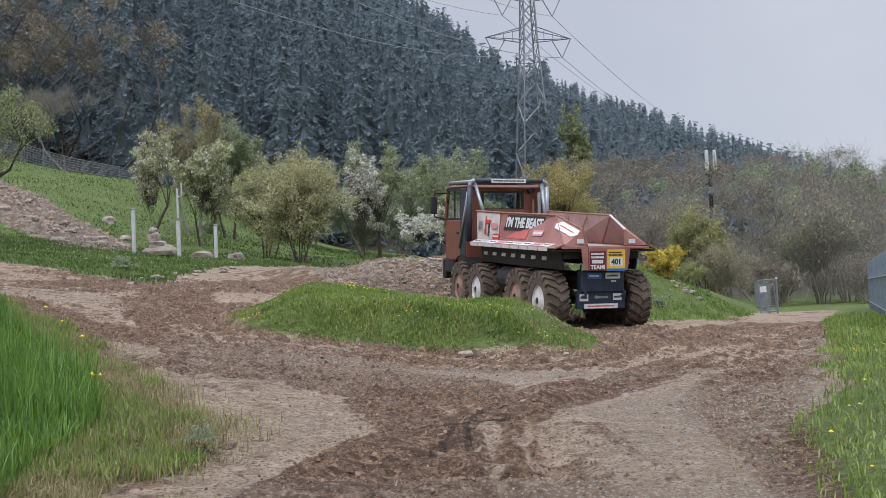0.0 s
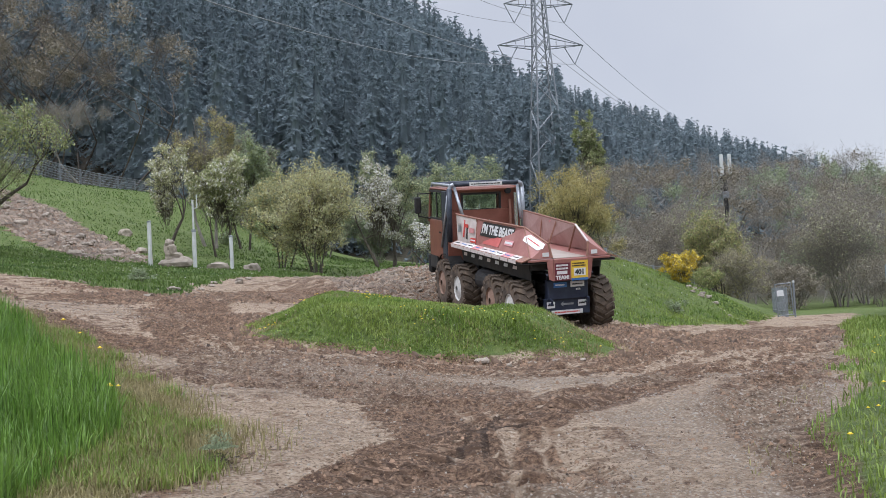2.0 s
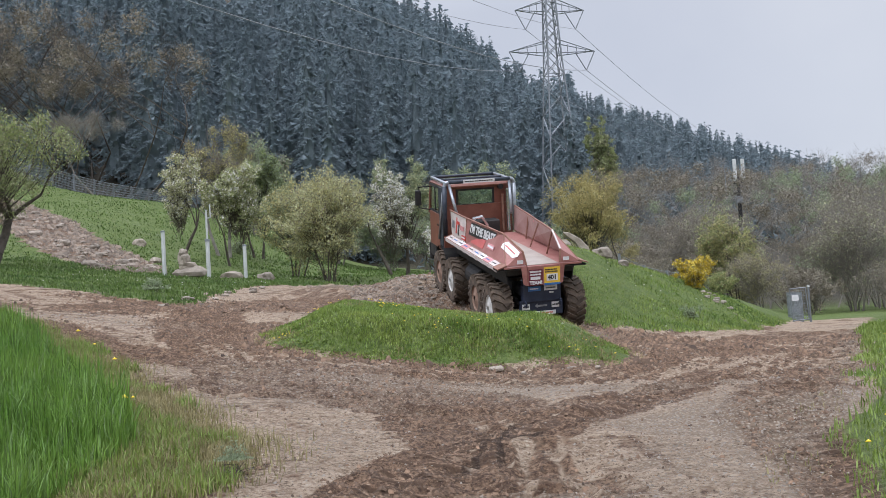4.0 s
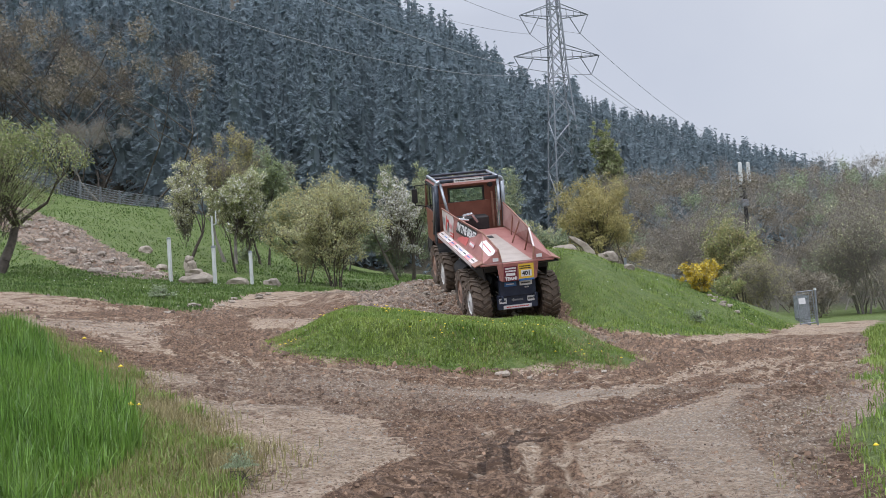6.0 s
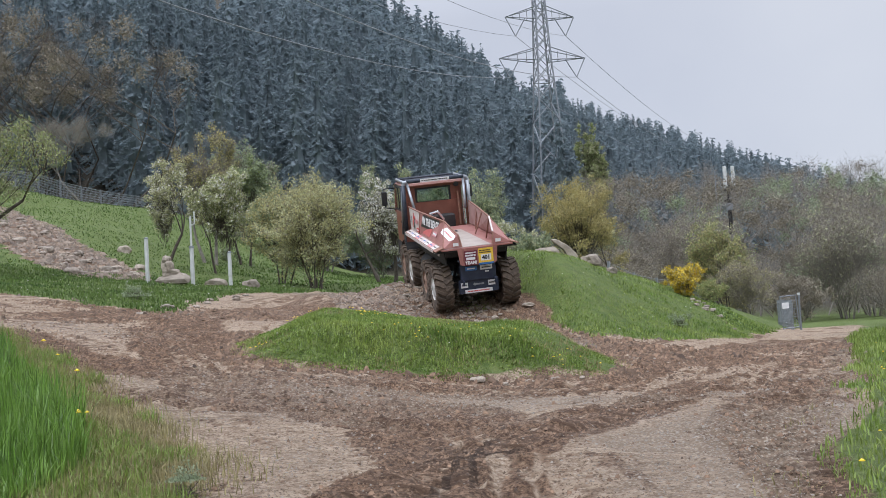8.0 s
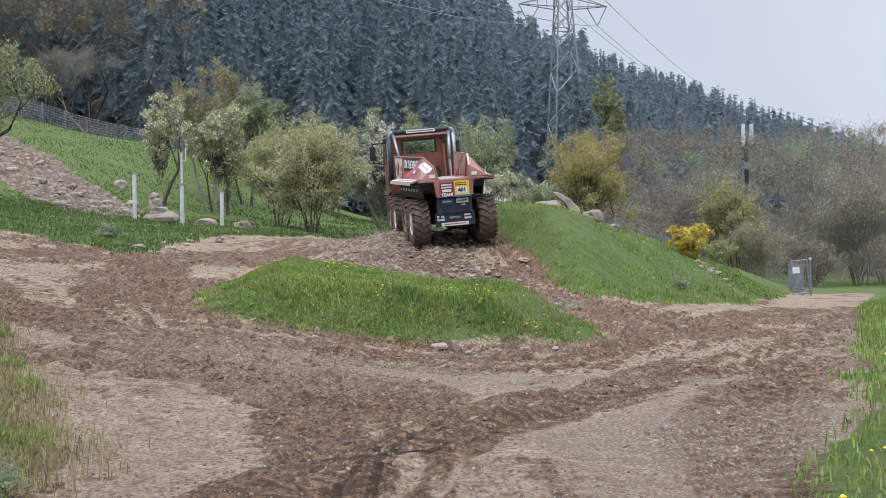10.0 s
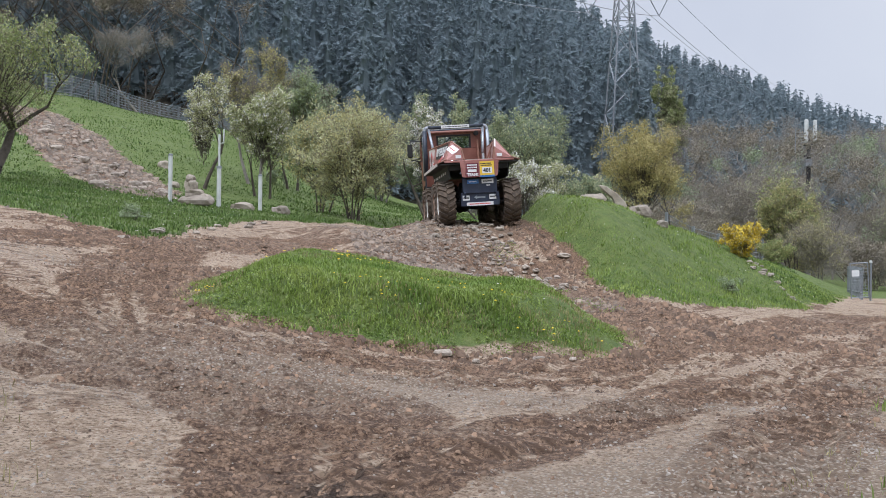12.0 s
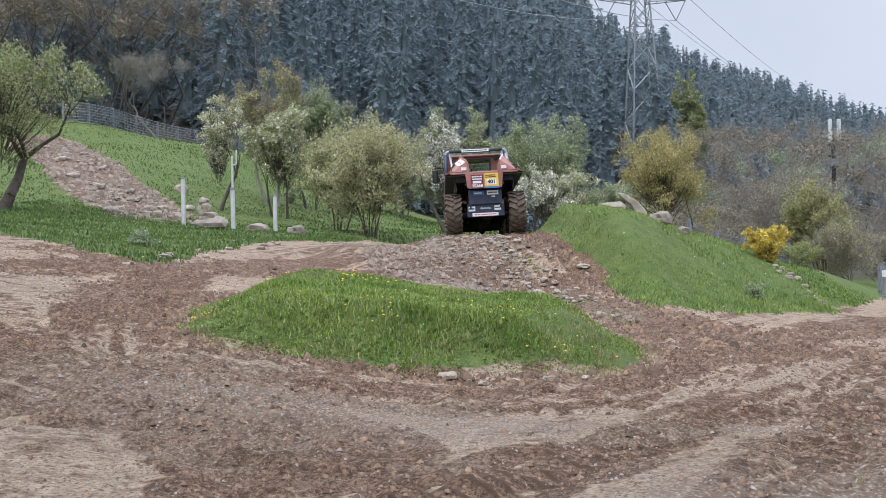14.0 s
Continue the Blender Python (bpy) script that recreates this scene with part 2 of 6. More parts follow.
M_SIGNBLUE = mat("blue_sign_film", (0.03, 0.12, 0.34), (0.05, 0.17, 0.42), 6, 0.5, bump=0, fine=40)
M_SIGNMAROON = mat("maroon_sign_film", (0.10, 0.008, 0.02), (0.15, 0.02, 0.035), 6, 0.5, bump=0, fine=40)
M_SIGNBLACK = mat("black_lettering", (0.012, 0.012, 0.013), (0.03, 0.03, 0.03), 6, 0.5, bump=0, fine=40)
M_SIGNRED = mat("red_sign_film", (0.50, 0.035, 0.03), (0.58, 0.06, 0.05), 6, 0.5, bump=0, fine=40)
M_SIGNPINK = mat("pink_sign_film", (0.55, 0.22, 0.23), (0.62, 0.28, 0.28), 6, 0.5, bump=0, fine=40)
M_GLASS = glass("cab_glass", (0.72, 0.78, 0.78))
M_INSIDE = mat("dark_cab_trim", (0.02, 0.02, 0.022), (0.05, 0.05, 0.055), 5, 0.8, bump=0.1)
M_CHROME = mat("bright_pipe", (0.5, 0.5, 0.5), (0.65, 0.65, 0.65), 5, 0.25, 0.9, 0.05)


# ---- mesh helpers ----
def mesh_object(name, verts, faces, material, parent=None, label="", smooth=False):
    """One mesh object from coordinates and faces."""
    me = bpy.data.meshes.new(name)
    if isinstance(faces, np.ndarray):
        k = faces.shape[1]
        me.vertices.add(len(verts))
        me.vertices.foreach_set("co", np.asarray(verts, np.float32).ravel())
        me.loops.add(faces.size)
        me.loops.foreach_set("vertex_index", faces.astype(np.int32).ravel())
        me.polygons.add(len(faces))
        me.polygons.foreach_set("loop_start", np.arange(0, faces.size, k, dtype=np.int32))
        me.update(calc_edges=True)
        me.validate()
    else:
        me.from_pydata([tuple(v) for v in verts], [], faces)
    me.materials.append(material)
    if smooth:
        me.polygons.foreach_set("use_smooth", np.ones(len(me.polygons), bool))
    ob = new(name, me)
    if parent:
        ob.parent = parent
    if label:
        tagged(ob, label)
    return ob


def part(name, bm, material, parent, label="", smooth=False):
    me = bpy.data.meshes.new(name)
    bm.to_mesh(me)
    bm.free()
    me.materials.append(material)
    if smooth:
        me.polygons.foreach_set("use_smooth", np.ones(len(me.polygons), bool))
    ob = new(name, me)
    if parent:
        ob.parent = parent
    if label:
        tagged(ob, label)
    return ob


def empty(name, m, label, category, group=""):
    ob = new(name)
    ob.empty_display_size = 0.2
    ob.matrix_basis = m
    return tagged(ob, label, category, group)


def add_box(bm, lo, hi, bevel=0.0, m=None):
    c = [(a + b) / 2 for a, b in zip(lo, hi)]
    s = [abs(b - a) for a, b in zip(lo, hi)]
    r = bmesh.ops.create_cube(bm, size=1, matrix=(m or Matrix()) @ Matrix.Translation(c) @ Matrix.Diagonal((*s, 1)))
    if bevel:
        edges = list({e for v in r["verts"] for e in v.link_edges})
        bmesh.ops.bevel(bm, geom=edges, offset=bevel, segments=1, affect="EDGES")
    return bm


def box(lo, hi, bevel=0.0, m=None):
    return add_box(bmesh.new(), lo, hi, bevel, m)


def add_tube(bm, a, b, r0, r1=None, sides=8):
    a, b = Vector(a), Vector(b)
    d = b - a
    m = Matrix.Translation((a + b) / 2) @ d.to_track_quat("Z", "Y").to_matrix().to_4x4()
    bmesh.ops.create_cone(bm, cap_ends=True, segments=sides, radius1=r0, radius2=r0 if r1 is None else r1, depth=d.length, matrix=m)
    return bm


def tube(a, b, r0, r1=None, sides=8):
    return add_tube(bmesh.new(), a, b, r0, r1, sides)


def polytube(points, r, sides=8):
    bm = bmesh.new()
    for a, b in zip(points, points[1:]):
        add_tube(bm, a, b, r, None, sides)
    for p in points[1:-1]:
        bmesh.ops.create_icosphere(bm, subdivisions=1, radius=r * 1.03, matrix=Matrix.Translation(p))
    return bm


def plate(points, thick):
    """A flat or folded plate with thickness, from its outline."""
    bm = bmesh.new()
    f = bm.faces.new([bm.verts.new(p) for p in points])
    f.normal_update()
    nrm = f.normal.copy()
    r = bmesh.ops.extrude_face_region(bm, geom=[f])
    bmesh.ops.translate(bm, verts=[e for e in r["geom"] if isinstance(e, bmesh.types.BMVert)], vec=-nrm * thick)
    bmesh.ops.recalc_face_normals(bm, faces=bm.faces)
    return bm


def lathe(profile, segs, axis="X", ring=False):
    """A turned body: profile of (along, radius) about the axis."""
    bm = bmesh.new()
    rings = []
    for a, r in profile:
        ring = []
        for k in range(segs):
            t = 2 * math.pi * k / segs
            ring.append(bm.verts.new((a, r * math.cos(t), r * math.sin(t)) if axis == "X" else (r * math.cos(t), r * math.sin(t), a)))
        rings.append(ring)
    for p, q in zip(rings, rings[1:]):
        for k in range(segs):
            bm.faces.new((p[k], p[(k + 1) % segs], q[(k + 1) % segs], q[k]))
    if ring:
        for k in range(segs):
            bm.faces.new((rings[-1][k], rings[-1][(k + 1) % segs], rings[0][(k + 1) % segs], rings[0][k]))
    else:
        bm.faces.new(rings[0][::-1])
        bm.faces.new(rings[-1])
    bmesh.ops.recalc_face_normals(bm, faces=bm.faces)
    return bm


def rock_mesh(name, size, seed, sub=2, rough=0.42):
    bm = bmesh.new()
    bmesh.ops.create_icosphere(bm, subdivisions=sub, radius=1)
    off = Vector((seed * 3.7, seed * 1.3, seed * 2.1))
    for v in bm.verts:
        k = 1 + rough * noise.noise(v.co * 1.1 + off) + rough * 0.6 * noise.noise(v.co * 2.7 + off)
        c = v.co * k
        c = Vector((math.copysign(abs(c.x) ** 0.8, c.x), math.copysign(abs(c.y) ** 0.8, c.y), math.copysign(abs(c.z) ** 0.75, c.z)))
        v.co = Vector((c.x * size[0], c.y * size[1], c.z * size[2])) / 2
    me = bpy.data.meshes.new(name)
    bm.to_mesh(me)
    bm.free()
    return me


# ---- the lie of the land ----
RS = np.random.RandomState(7)
_H = RS.rand(256, 256)


def vnoise(x, y):
    x, y = np.asarray(x, float), np.asarray(y, float)
    i, j = np.floor(x).astype(int), np.floor(y).astype(int)
    u, v = x - i, y - j
    u, v = u * u * (3 - 2 * u), v * v * (3 - 2 * v)
    a, b = _H[i % 256, j % 256], _H[(i + 1) % 256, j % 256]
    c, d = _H[i % 256, (j + 1) % 256], _H[(i + 1) % 256, (j + 1) % 256]
    return (a * (1 - u) + b * u) * (1 - v) + (c * (1 - u) + d * u) * v - 0.5


def fbm(x, y, octaves=4):
    return sum(vnoise(x * 2 ** k + 17 * k, y * 2 ** k + 31 * k) / 2 ** k for k in range(octaves))


def sst(a, b, v):
    k = np.clip((v - a) / (b - a), 0.0, 1.0)
    return k * k * (3 - 2 * k)

def trail_x(y):
    return 3.35 - 0.305 * (y - 26.7)

TRAIL_Y = (20, 26.7, 30.3, 33.6, 35.1, 36.2, 38.6, 41, 44, 50, 60)
TRAIL_Z = (0.48, 0.53, 0.67, 1.08, 1.66, 2.07, 2.62, 2.83, 2.78, 2.4, 2.6)

def island_d(x, y):
    """Below 1 inside the grass island."""
    u = np.abs((x + 0.6) * 0.995 + (y - 19.9) * 0.10)
    v = (y - 19.9) * 0.995 - (x + 0.6) * 0.10
    return ((u / np.clip(3.2 + 0.03 * v, 1.0, 6.0)) ** 2.8 + (np.abs(v) / 3.65) ** 2.8) ** (1 / 2.8)

def terrain(x, y):
    x = np.asarray(x, float); y = np.asarray(y, float)
    z = 0.45 * sst(-4, 15, y) * 1.0
    w = 1 - sst(-3.0, 5.5, x)
    yy = np.clip(y, 0, 100)
    rise = 0.048 * np.maximum(yy - 12, 0)
    z = z + w * rise
    left = np.maximum(0.6 - x, 0)
    z = z + 0.128 * (np.sqrt(left ** 2 + 1.0) - 1.0) * sst(2, 13, y) * np.where(left > 40, 40 / np.maximum(left, 1e-6), 1)
    right = np.maximum(x - 3.5, 0)
    z = z - 0.05 * np.minimum(right, 11) - 0.006 * np.clip(y - 30, 0, 60) * sst(3, 12, x)
    z = z + 0.10 * np.clip(y - 42, 0, 42) * sst(8, 25, -x) + 1.1 * np.exp(-((x + 35) / 5.0) ** 2 - ((y - 80) / 9.0) ** 2)
    # left knoll of stony ramp
    z = z + 0.45 * np.exp(-((x + 2.6) / 3.0) ** 2 - ((y - 36) / 3.5) ** 2)
    # bank beside the trail
    yf = np.where(x < 9, 29.5 + np.maximum(x - 3, -3) * 1.05, 35.8 + (x - 9) * 3.0)
    dn = np.where(x < 9, 1.45, 2.2)
    d = (y - yf) / dn
    h = np.interp(x, [0, 4, 9, 14, 24], [2.75, 2.75, 1.65, 1.65, 1.4])
    z = z + h * sst(-0.5, 6.5, d) * sst(0.2, 2.6, x - np.maximum(trail_x(y), -1.2 + 0.22 * (y - 41))) * (1 - 0.75 * sst(62, 85, y)) * (1 - 0.6 * sst(16, 30, x))
    # trail up the ramp
    k = (1 - sst(1.3, 3.2, np.abs(x - trail_x(y)))) * sst(24, 27, y) * (1 - sst(46, 54, y))
    z = z * (1 - k) + np.interp(y, TRAIL_Y, TRAIL_Z) * k
    # island
    q = np.clip(1 - island_d(x, y), 0, 1)
    z = z + 0.52 * sst(0, 0.42, q) * np.clip(1.05 + 0.01 * x, 0.9, 1.15)
    # orchard ground rising behind the ramp
    z = z + 1.0 * np.exp(-((x - 1.0) / 4.5) ** 2 - ((y - 54.0) / 5.0) ** 2)
    # wooded hill
    up = np.maximum(y - 108 + 0.10 * x, 0)
    z = z + np.minimum(up, 230) * np.interp(x / np.maximum(y, 1), [-0.9, -0.4, -0.1, 0.02, 0.055, 0.11, 0.263, 0.4, 0.8], [0.60, 0.50, 0.358, 0.296, 0.248, 0.228, 0.141, 0.07, 0.0])
    return z


WHEEL_TRACKS = [  # churned wheel tracks: width, then points
    (1.2, [(-9.4, 27.7), (-6.2, 25.3), (-4.5, 18.4), (-3.3, 15.6), (-1.9, 14.7), (-0.7, 14.6), (0.4, 14.7), (1.6, 15.3), (3.2, 18.7), (6.4, 26.5), (11, 37)]),
    (0.8, [(-7.5, 19.0), (-4.6, 15.0), (-1.9, 13.2), (-0.9, 13.1), (-0.2, 12.2), (0.1, 10.5), (0.3, 6.5), (0.6, 2.0)]),
    (0.7, [(-3.6, 12.6), (-1.6, 12.6), (-0.5, 11.0), (0.0, 9.3), (0.2, 6.7), (0, 2)]),
    (0.55, [(-1.3, 5.0), (-0.7, 7.4), (0.5, 10.3), (1.9, 12.2), (4.1, 15.9), (8.3, 26.0), (13.5, 40)]),
    (0.5, [(2.2, 5.0), (2.6, 10.0), (4.3, 14.5), (8.0, 23.0), (14, 42)]),
    (2.3, [(4.6, 22.5), (3.4, 26.7), (2.0, 31.0), (0.3, 36.6), (-1.2, 41.6), (-2.4, 46)]),
    (1.6, [(-5.6, 26.5), (-2.6, 30.5), (-1.0, 34.5), (-2.0, 40)]),
    (1.7, [(-8.5, 22.7), (-6.0, 27), (-4.5, 33), (-3.0, 40), (-2.6, 46)]),
]


def near_line(x, y, line):
    best = np.full(np.shape(x), 1e9)
    for (ax, ay), (bx, by) in zip(line, line[1:]):
        dx, dy = bx - ax, by - ay
        k = np.clip(((x - ax) * dx + (y - ay) * dy) / (dx * dx + dy * dy), 0, 1)
        best = np.minimum(best, np.hypot(x - ax - k * dx, y - ay - k * dy))
    return best


def churn_at(x, y):
    c = np.zeros(np.shape(x))
    for wdt, line in WHEEL_TRACKS:
        c = np.maximum(c, 1 - sst(wdt * 0.45, wdt * 1.25, near_line(x, y, line)))
    # mud thrown up round the foot of the turf island
    d = island_d(x, y)
    return np.maximum(c, 0.95 * sst(0.93, 0.99, d) * (1 - sst(1.04, 1.16, d)))


def along_at(x, y):
    """Metres along the nearest wheel track."""
    best, out = np.full(np.shape(x), 1e9), np.zeros(np.shape(x))
    for _, line in WHEEL_TRACKS:
        s = 0.0
        for (ax, ay), (bx, by) in zip(line, line[1:]):
            dx, dy = bx - ax, by - ay
            ln = math.hypot(dx, dy)
            k = np.clip(((x - ax) * dx + (y - ay) * dy) / (ln * ln), 0, 1)
            d = np.hypot(x - ax - k * dx, y - ay - k * dy)
            out = np.where(d < best, s + k * ln, out)
            best = np.minimum(best, d)
            s += ln
    return out


def streak_at(x, y):
    """Furrows drawn out along the wheel tracks."""
    dist = np.min([near_line(x, y, line) for _, line in WHEEL_TRACKS], axis=0)
    s = along_at(x, y)
    return vnoise(dist * 5.5, s * 0.45) + 0.6 * vnoise(dist * 13 + 7, s * 1.1)


def left_edge(y):
    return np.interp(y, [0, 6.7, 8, 8.9, 9.9, 11, 12.4, 14.8, 16.6, 19.1, 22, 27], [-2.0, -1.85, -1.85, -2.0, -2.3, -3.0, -3.8, -5.0, -6.2, -7.7, -11, -20])


def verge_edge(y):
    return np.interp(y, [0, 6.4, 7.6, 9, 11.6, 20, 46, 90], [1.7, 2.0, 2.25, 2.75, 3.85, 6.8, 15.8, 32])


def turf_at(x, y):
    """Above 0 where turf grows, in metres from its edge."""
    e = 0.45 * fbm(x * 0.9, y * 0.9, 3)
    isl = (1 - island_d(x, y)) * 3.0
    left = left_edge(y) - 0.3 - x
    right = x - verge_edge(y)
    strip = np.minimum(y - np.interp(x, [-60, -12, -8.4, -6.5, -6], [36, 29.5, 27.5, 25, 26]), np.interp(y, [25, 30, 38, 45], [-6.5, -7.1, -7.6, -6.0]) - x)
    strip = np.maximum(strip, np.minimum(y - 45.5 - 0.2 * np.abs(x + 2), verge_edge(y) - 6 - x))
    yf = np.where(x < 9, 29.5 + np.maximum(x - 3, -3) * 1.05, 35.8 + (x - 9) * 3.0)
    bank = np.minimum((y - yf) / np.where(x < 9, 1.45, 3.1) - 0.2, x - np.where(y < 48, trail_x(y) + 1.45, -2 + 0.2 * (y - 48)))
    far = y - 60
    return np.maximum.reduce([isl, left, right, strip, bank, far]) + e


RUBBLE_LINE = [(-14.2, 44.6), (-16.6, 49.0), (-19.2, 52.8), (-22.6, 58.4), (-26.4, 64.2), (-31.0, 70.5)]


def rubble_at(x, y):
    """The band of broken stone running down the slope, above 0 inside."""
    return np.interp(y, [44, 48, 56, 66], [1.5, 2.2, 2.3, 2.3]) - near_line(x, y, RUBBLE_LINE) + 0.55 * fbm(x * 0.7, y * 0.7, 3)


def clod_at(x, y):
    """Lumps of kicked-up earth, -1 to 1."""
    a = 1.5 * vnoise(x * 9 + 5 * vnoise(x * 2, y * 2), y * 10) + 1.5 * vnoise(x * 19, y * 19)
    return np.clip(a, -1, 1)


def surface(x, y):
    """Height with ruts, clods and tussocks."""
    x, y = np.asarray(x, float), np.asarray(y, float)
    near = 1 - sst(45, 90, y)
    g = sst(-0.25, 0.35, turf_at(x, y))
    c = churn_at(x, y) * (1 - g)
    z = terrain(x, y) + near * (0.10 * fbm(x * 0.35, y * 0.35, 3) + 0.012 * fbm(x * 4, y * 4, 3) * (1 - g))
    z = z + near * (1 - g) * (0.016 + 0.046 * c) * streak_at(x, y)
    z = z + near * c * (0.11 * fbm(x * 2.2, y * 3.0, 3) - 0.035) + near * (1 - g) * (0.006 + 0.020 * c) * clod_at(x, y)
    z = z + near * g * (0.05 + 0.06 * fbm(x * 1.3, y * 1.3, 3))
    return z


def axis(parts_):
    out = []
    for a, b, step in parts_:
        out.extend(np.arange(a, b, step))
    return np.array(out)


def grit_at(x, y):
    """Where loose gravel lies, 0 to 1."""
    g = sst(-0.1, 0.25, fbm(x * 0.35 + 9, y * 0.5, 3)) * 0.6
    g = g + 0.8 * np.exp(-((x - 1.9 - 0.35 * (y - 9.5)) / 0.8) ** 2 - ((y - 9.5) / 4.5) ** 2)
    g = g + 0.6 * np.exp(-((x + 1.3) / 0.6) ** 2 - ((y - 9.2) / 2) ** 2) + 0.7 * np.exp(-((x - 0.2) / 2.4) ** 2 - ((y - 13.6) / 0.8) ** 2)
    g = g + 0.6 * np.exp(-((x - verge_edge(y) + 0.2) / 0.35) ** 2)
    return np.clip(g, 0, 1)


def make_ground():
    gx = axis([(-2500, -600, 190), (-600, -150, 30), (-150, -40, 6), (-40, -14, 1.0), (-14, -5, 0.18), (-5, 5.5, 0.066), (5.5, 14, 0.18), (14, 40, 1.0), (40, 150, 6), (150, 600, 30), (600, 2501, 190)])
    gy = axis([(-2500, -500, 200), (-500, -60, 40), (-60, 0, 4), (0, 5, 0.25), (5, 15, 0.055), (15, 24, 0.08), (24, 46, 0.17), (46, 110, 1.2), (110, 345, 5), (345, 600, 30), (600, 3600, 250)])
    X, Y = np.meshgrid(gx, gy)
    Z = surface(X, Y)
    nx, ny = len(gx), len(gy)
    idx = np.arange(nx * ny).reshape(ny, nx)
    f = np.stack([idx[:-1, :-1], idx[:-1, 1:], idx[1:, 1:], idx[1:, :-1]], -1).reshape(-1, 4)
    ob = mesh_object("ground", np.stack([X, Y, Z], -1).reshape(-1, 3), f, M_GROUND, smooth=True)
    x, y = X.ravel(), Y.ravel()
    t = turf_at(x, y)
    wood = sst(100, 112, y)
    fields = dict(
        grass=sst(-0.1, 0.4, t),
        churn=np.maximum(churn_at(x, y), 0.8 * sst(-0.3, 0.3, rubble_at(x, y))),
        grit=grit_at(x, y),
        along=along_at(x, y),
        clod=clod_at(x, y) * (y < 50),
        streak=streak_at(x, y) * (y < 60),
        tread=np.maximum(1 - sst(0.22, 0.4, near_line(x, y, WHEEL_TRACKS[3][1])), 1 - sst(0.25, 0.45, near_line(x, y, WHEEL_TRACKS[4][1]))),
        wood=wood)
    r = rubble_at(x, y)
    fields["grass"] = fields["grass"] * (1 - sst(-0.4, 0.4, r))
    for key, v in fields.items():
        ob.data.attributes.new(key, "FLOAT", "POINT").data.foreach_set("value", v.astype(np.float32))
    return tagged(ob, "muddy rutted earth tracks with gravel and spring turf", "ground", kind="structure")


ground = make_ground()


# ---- grass ----
def blades(name, x, y, height, width, material, label, category="grass", lean=0.35):
    """Bent, tapered blades standing at the given places, as one object."""
    n = len(x)
    z = surface(x, y) - 0.015
    ang, bend = RS.rand(n) * 2 * math.pi, (RS.rand(n) ** 1.5) * lean
    h = height * (0.55 + 0.7 * RS.rand(n))
    dx, dy = np.cos(ang), np.sin(ang)
    wx, wy = -dy * width * 0.5, dx * width * 0.5
    base, mid, tip = np.stack([x, y, z], -1), None, None
    mid = base + np.stack([dx * h * bend * 0.35, dy * h * bend * 0.35, h * 0.55], -1)
    tip = base + np.stack([dx * h * bend * 1.2, dy * h * bend * 1.2, h * (1 - 0.3 * bend)], -1)
    side = np.stack([wx, wy, np.zeros(n)], -1)
    v = np.stack([base - side, base + side, mid - side * 0.75, mid + side * 0.75, tip], 1).reshape(-1, 3)
    k = np.arange(n)[:, None] * 5
    f = np.concatenate([k + [0, 1, 3], k + [0, 3, 2], k + [2, 3, 4]])
    return tagged(mesh_object(name, v, f, material), label, category, kind="stuff")


def scatter(n, x0, x1, y0, y1, keep, falloff=0.0):
    """Random places in a stretch of the plan that keep() accepts; falloff thins them out with distance."""
    x, y = x0 + (x1 - x0) * RS.rand(n), y0 + (y1 - y0) * RS.rand(n) ** (1 + falloff)
    k = keep(x, y)
    return x[k], y[k]


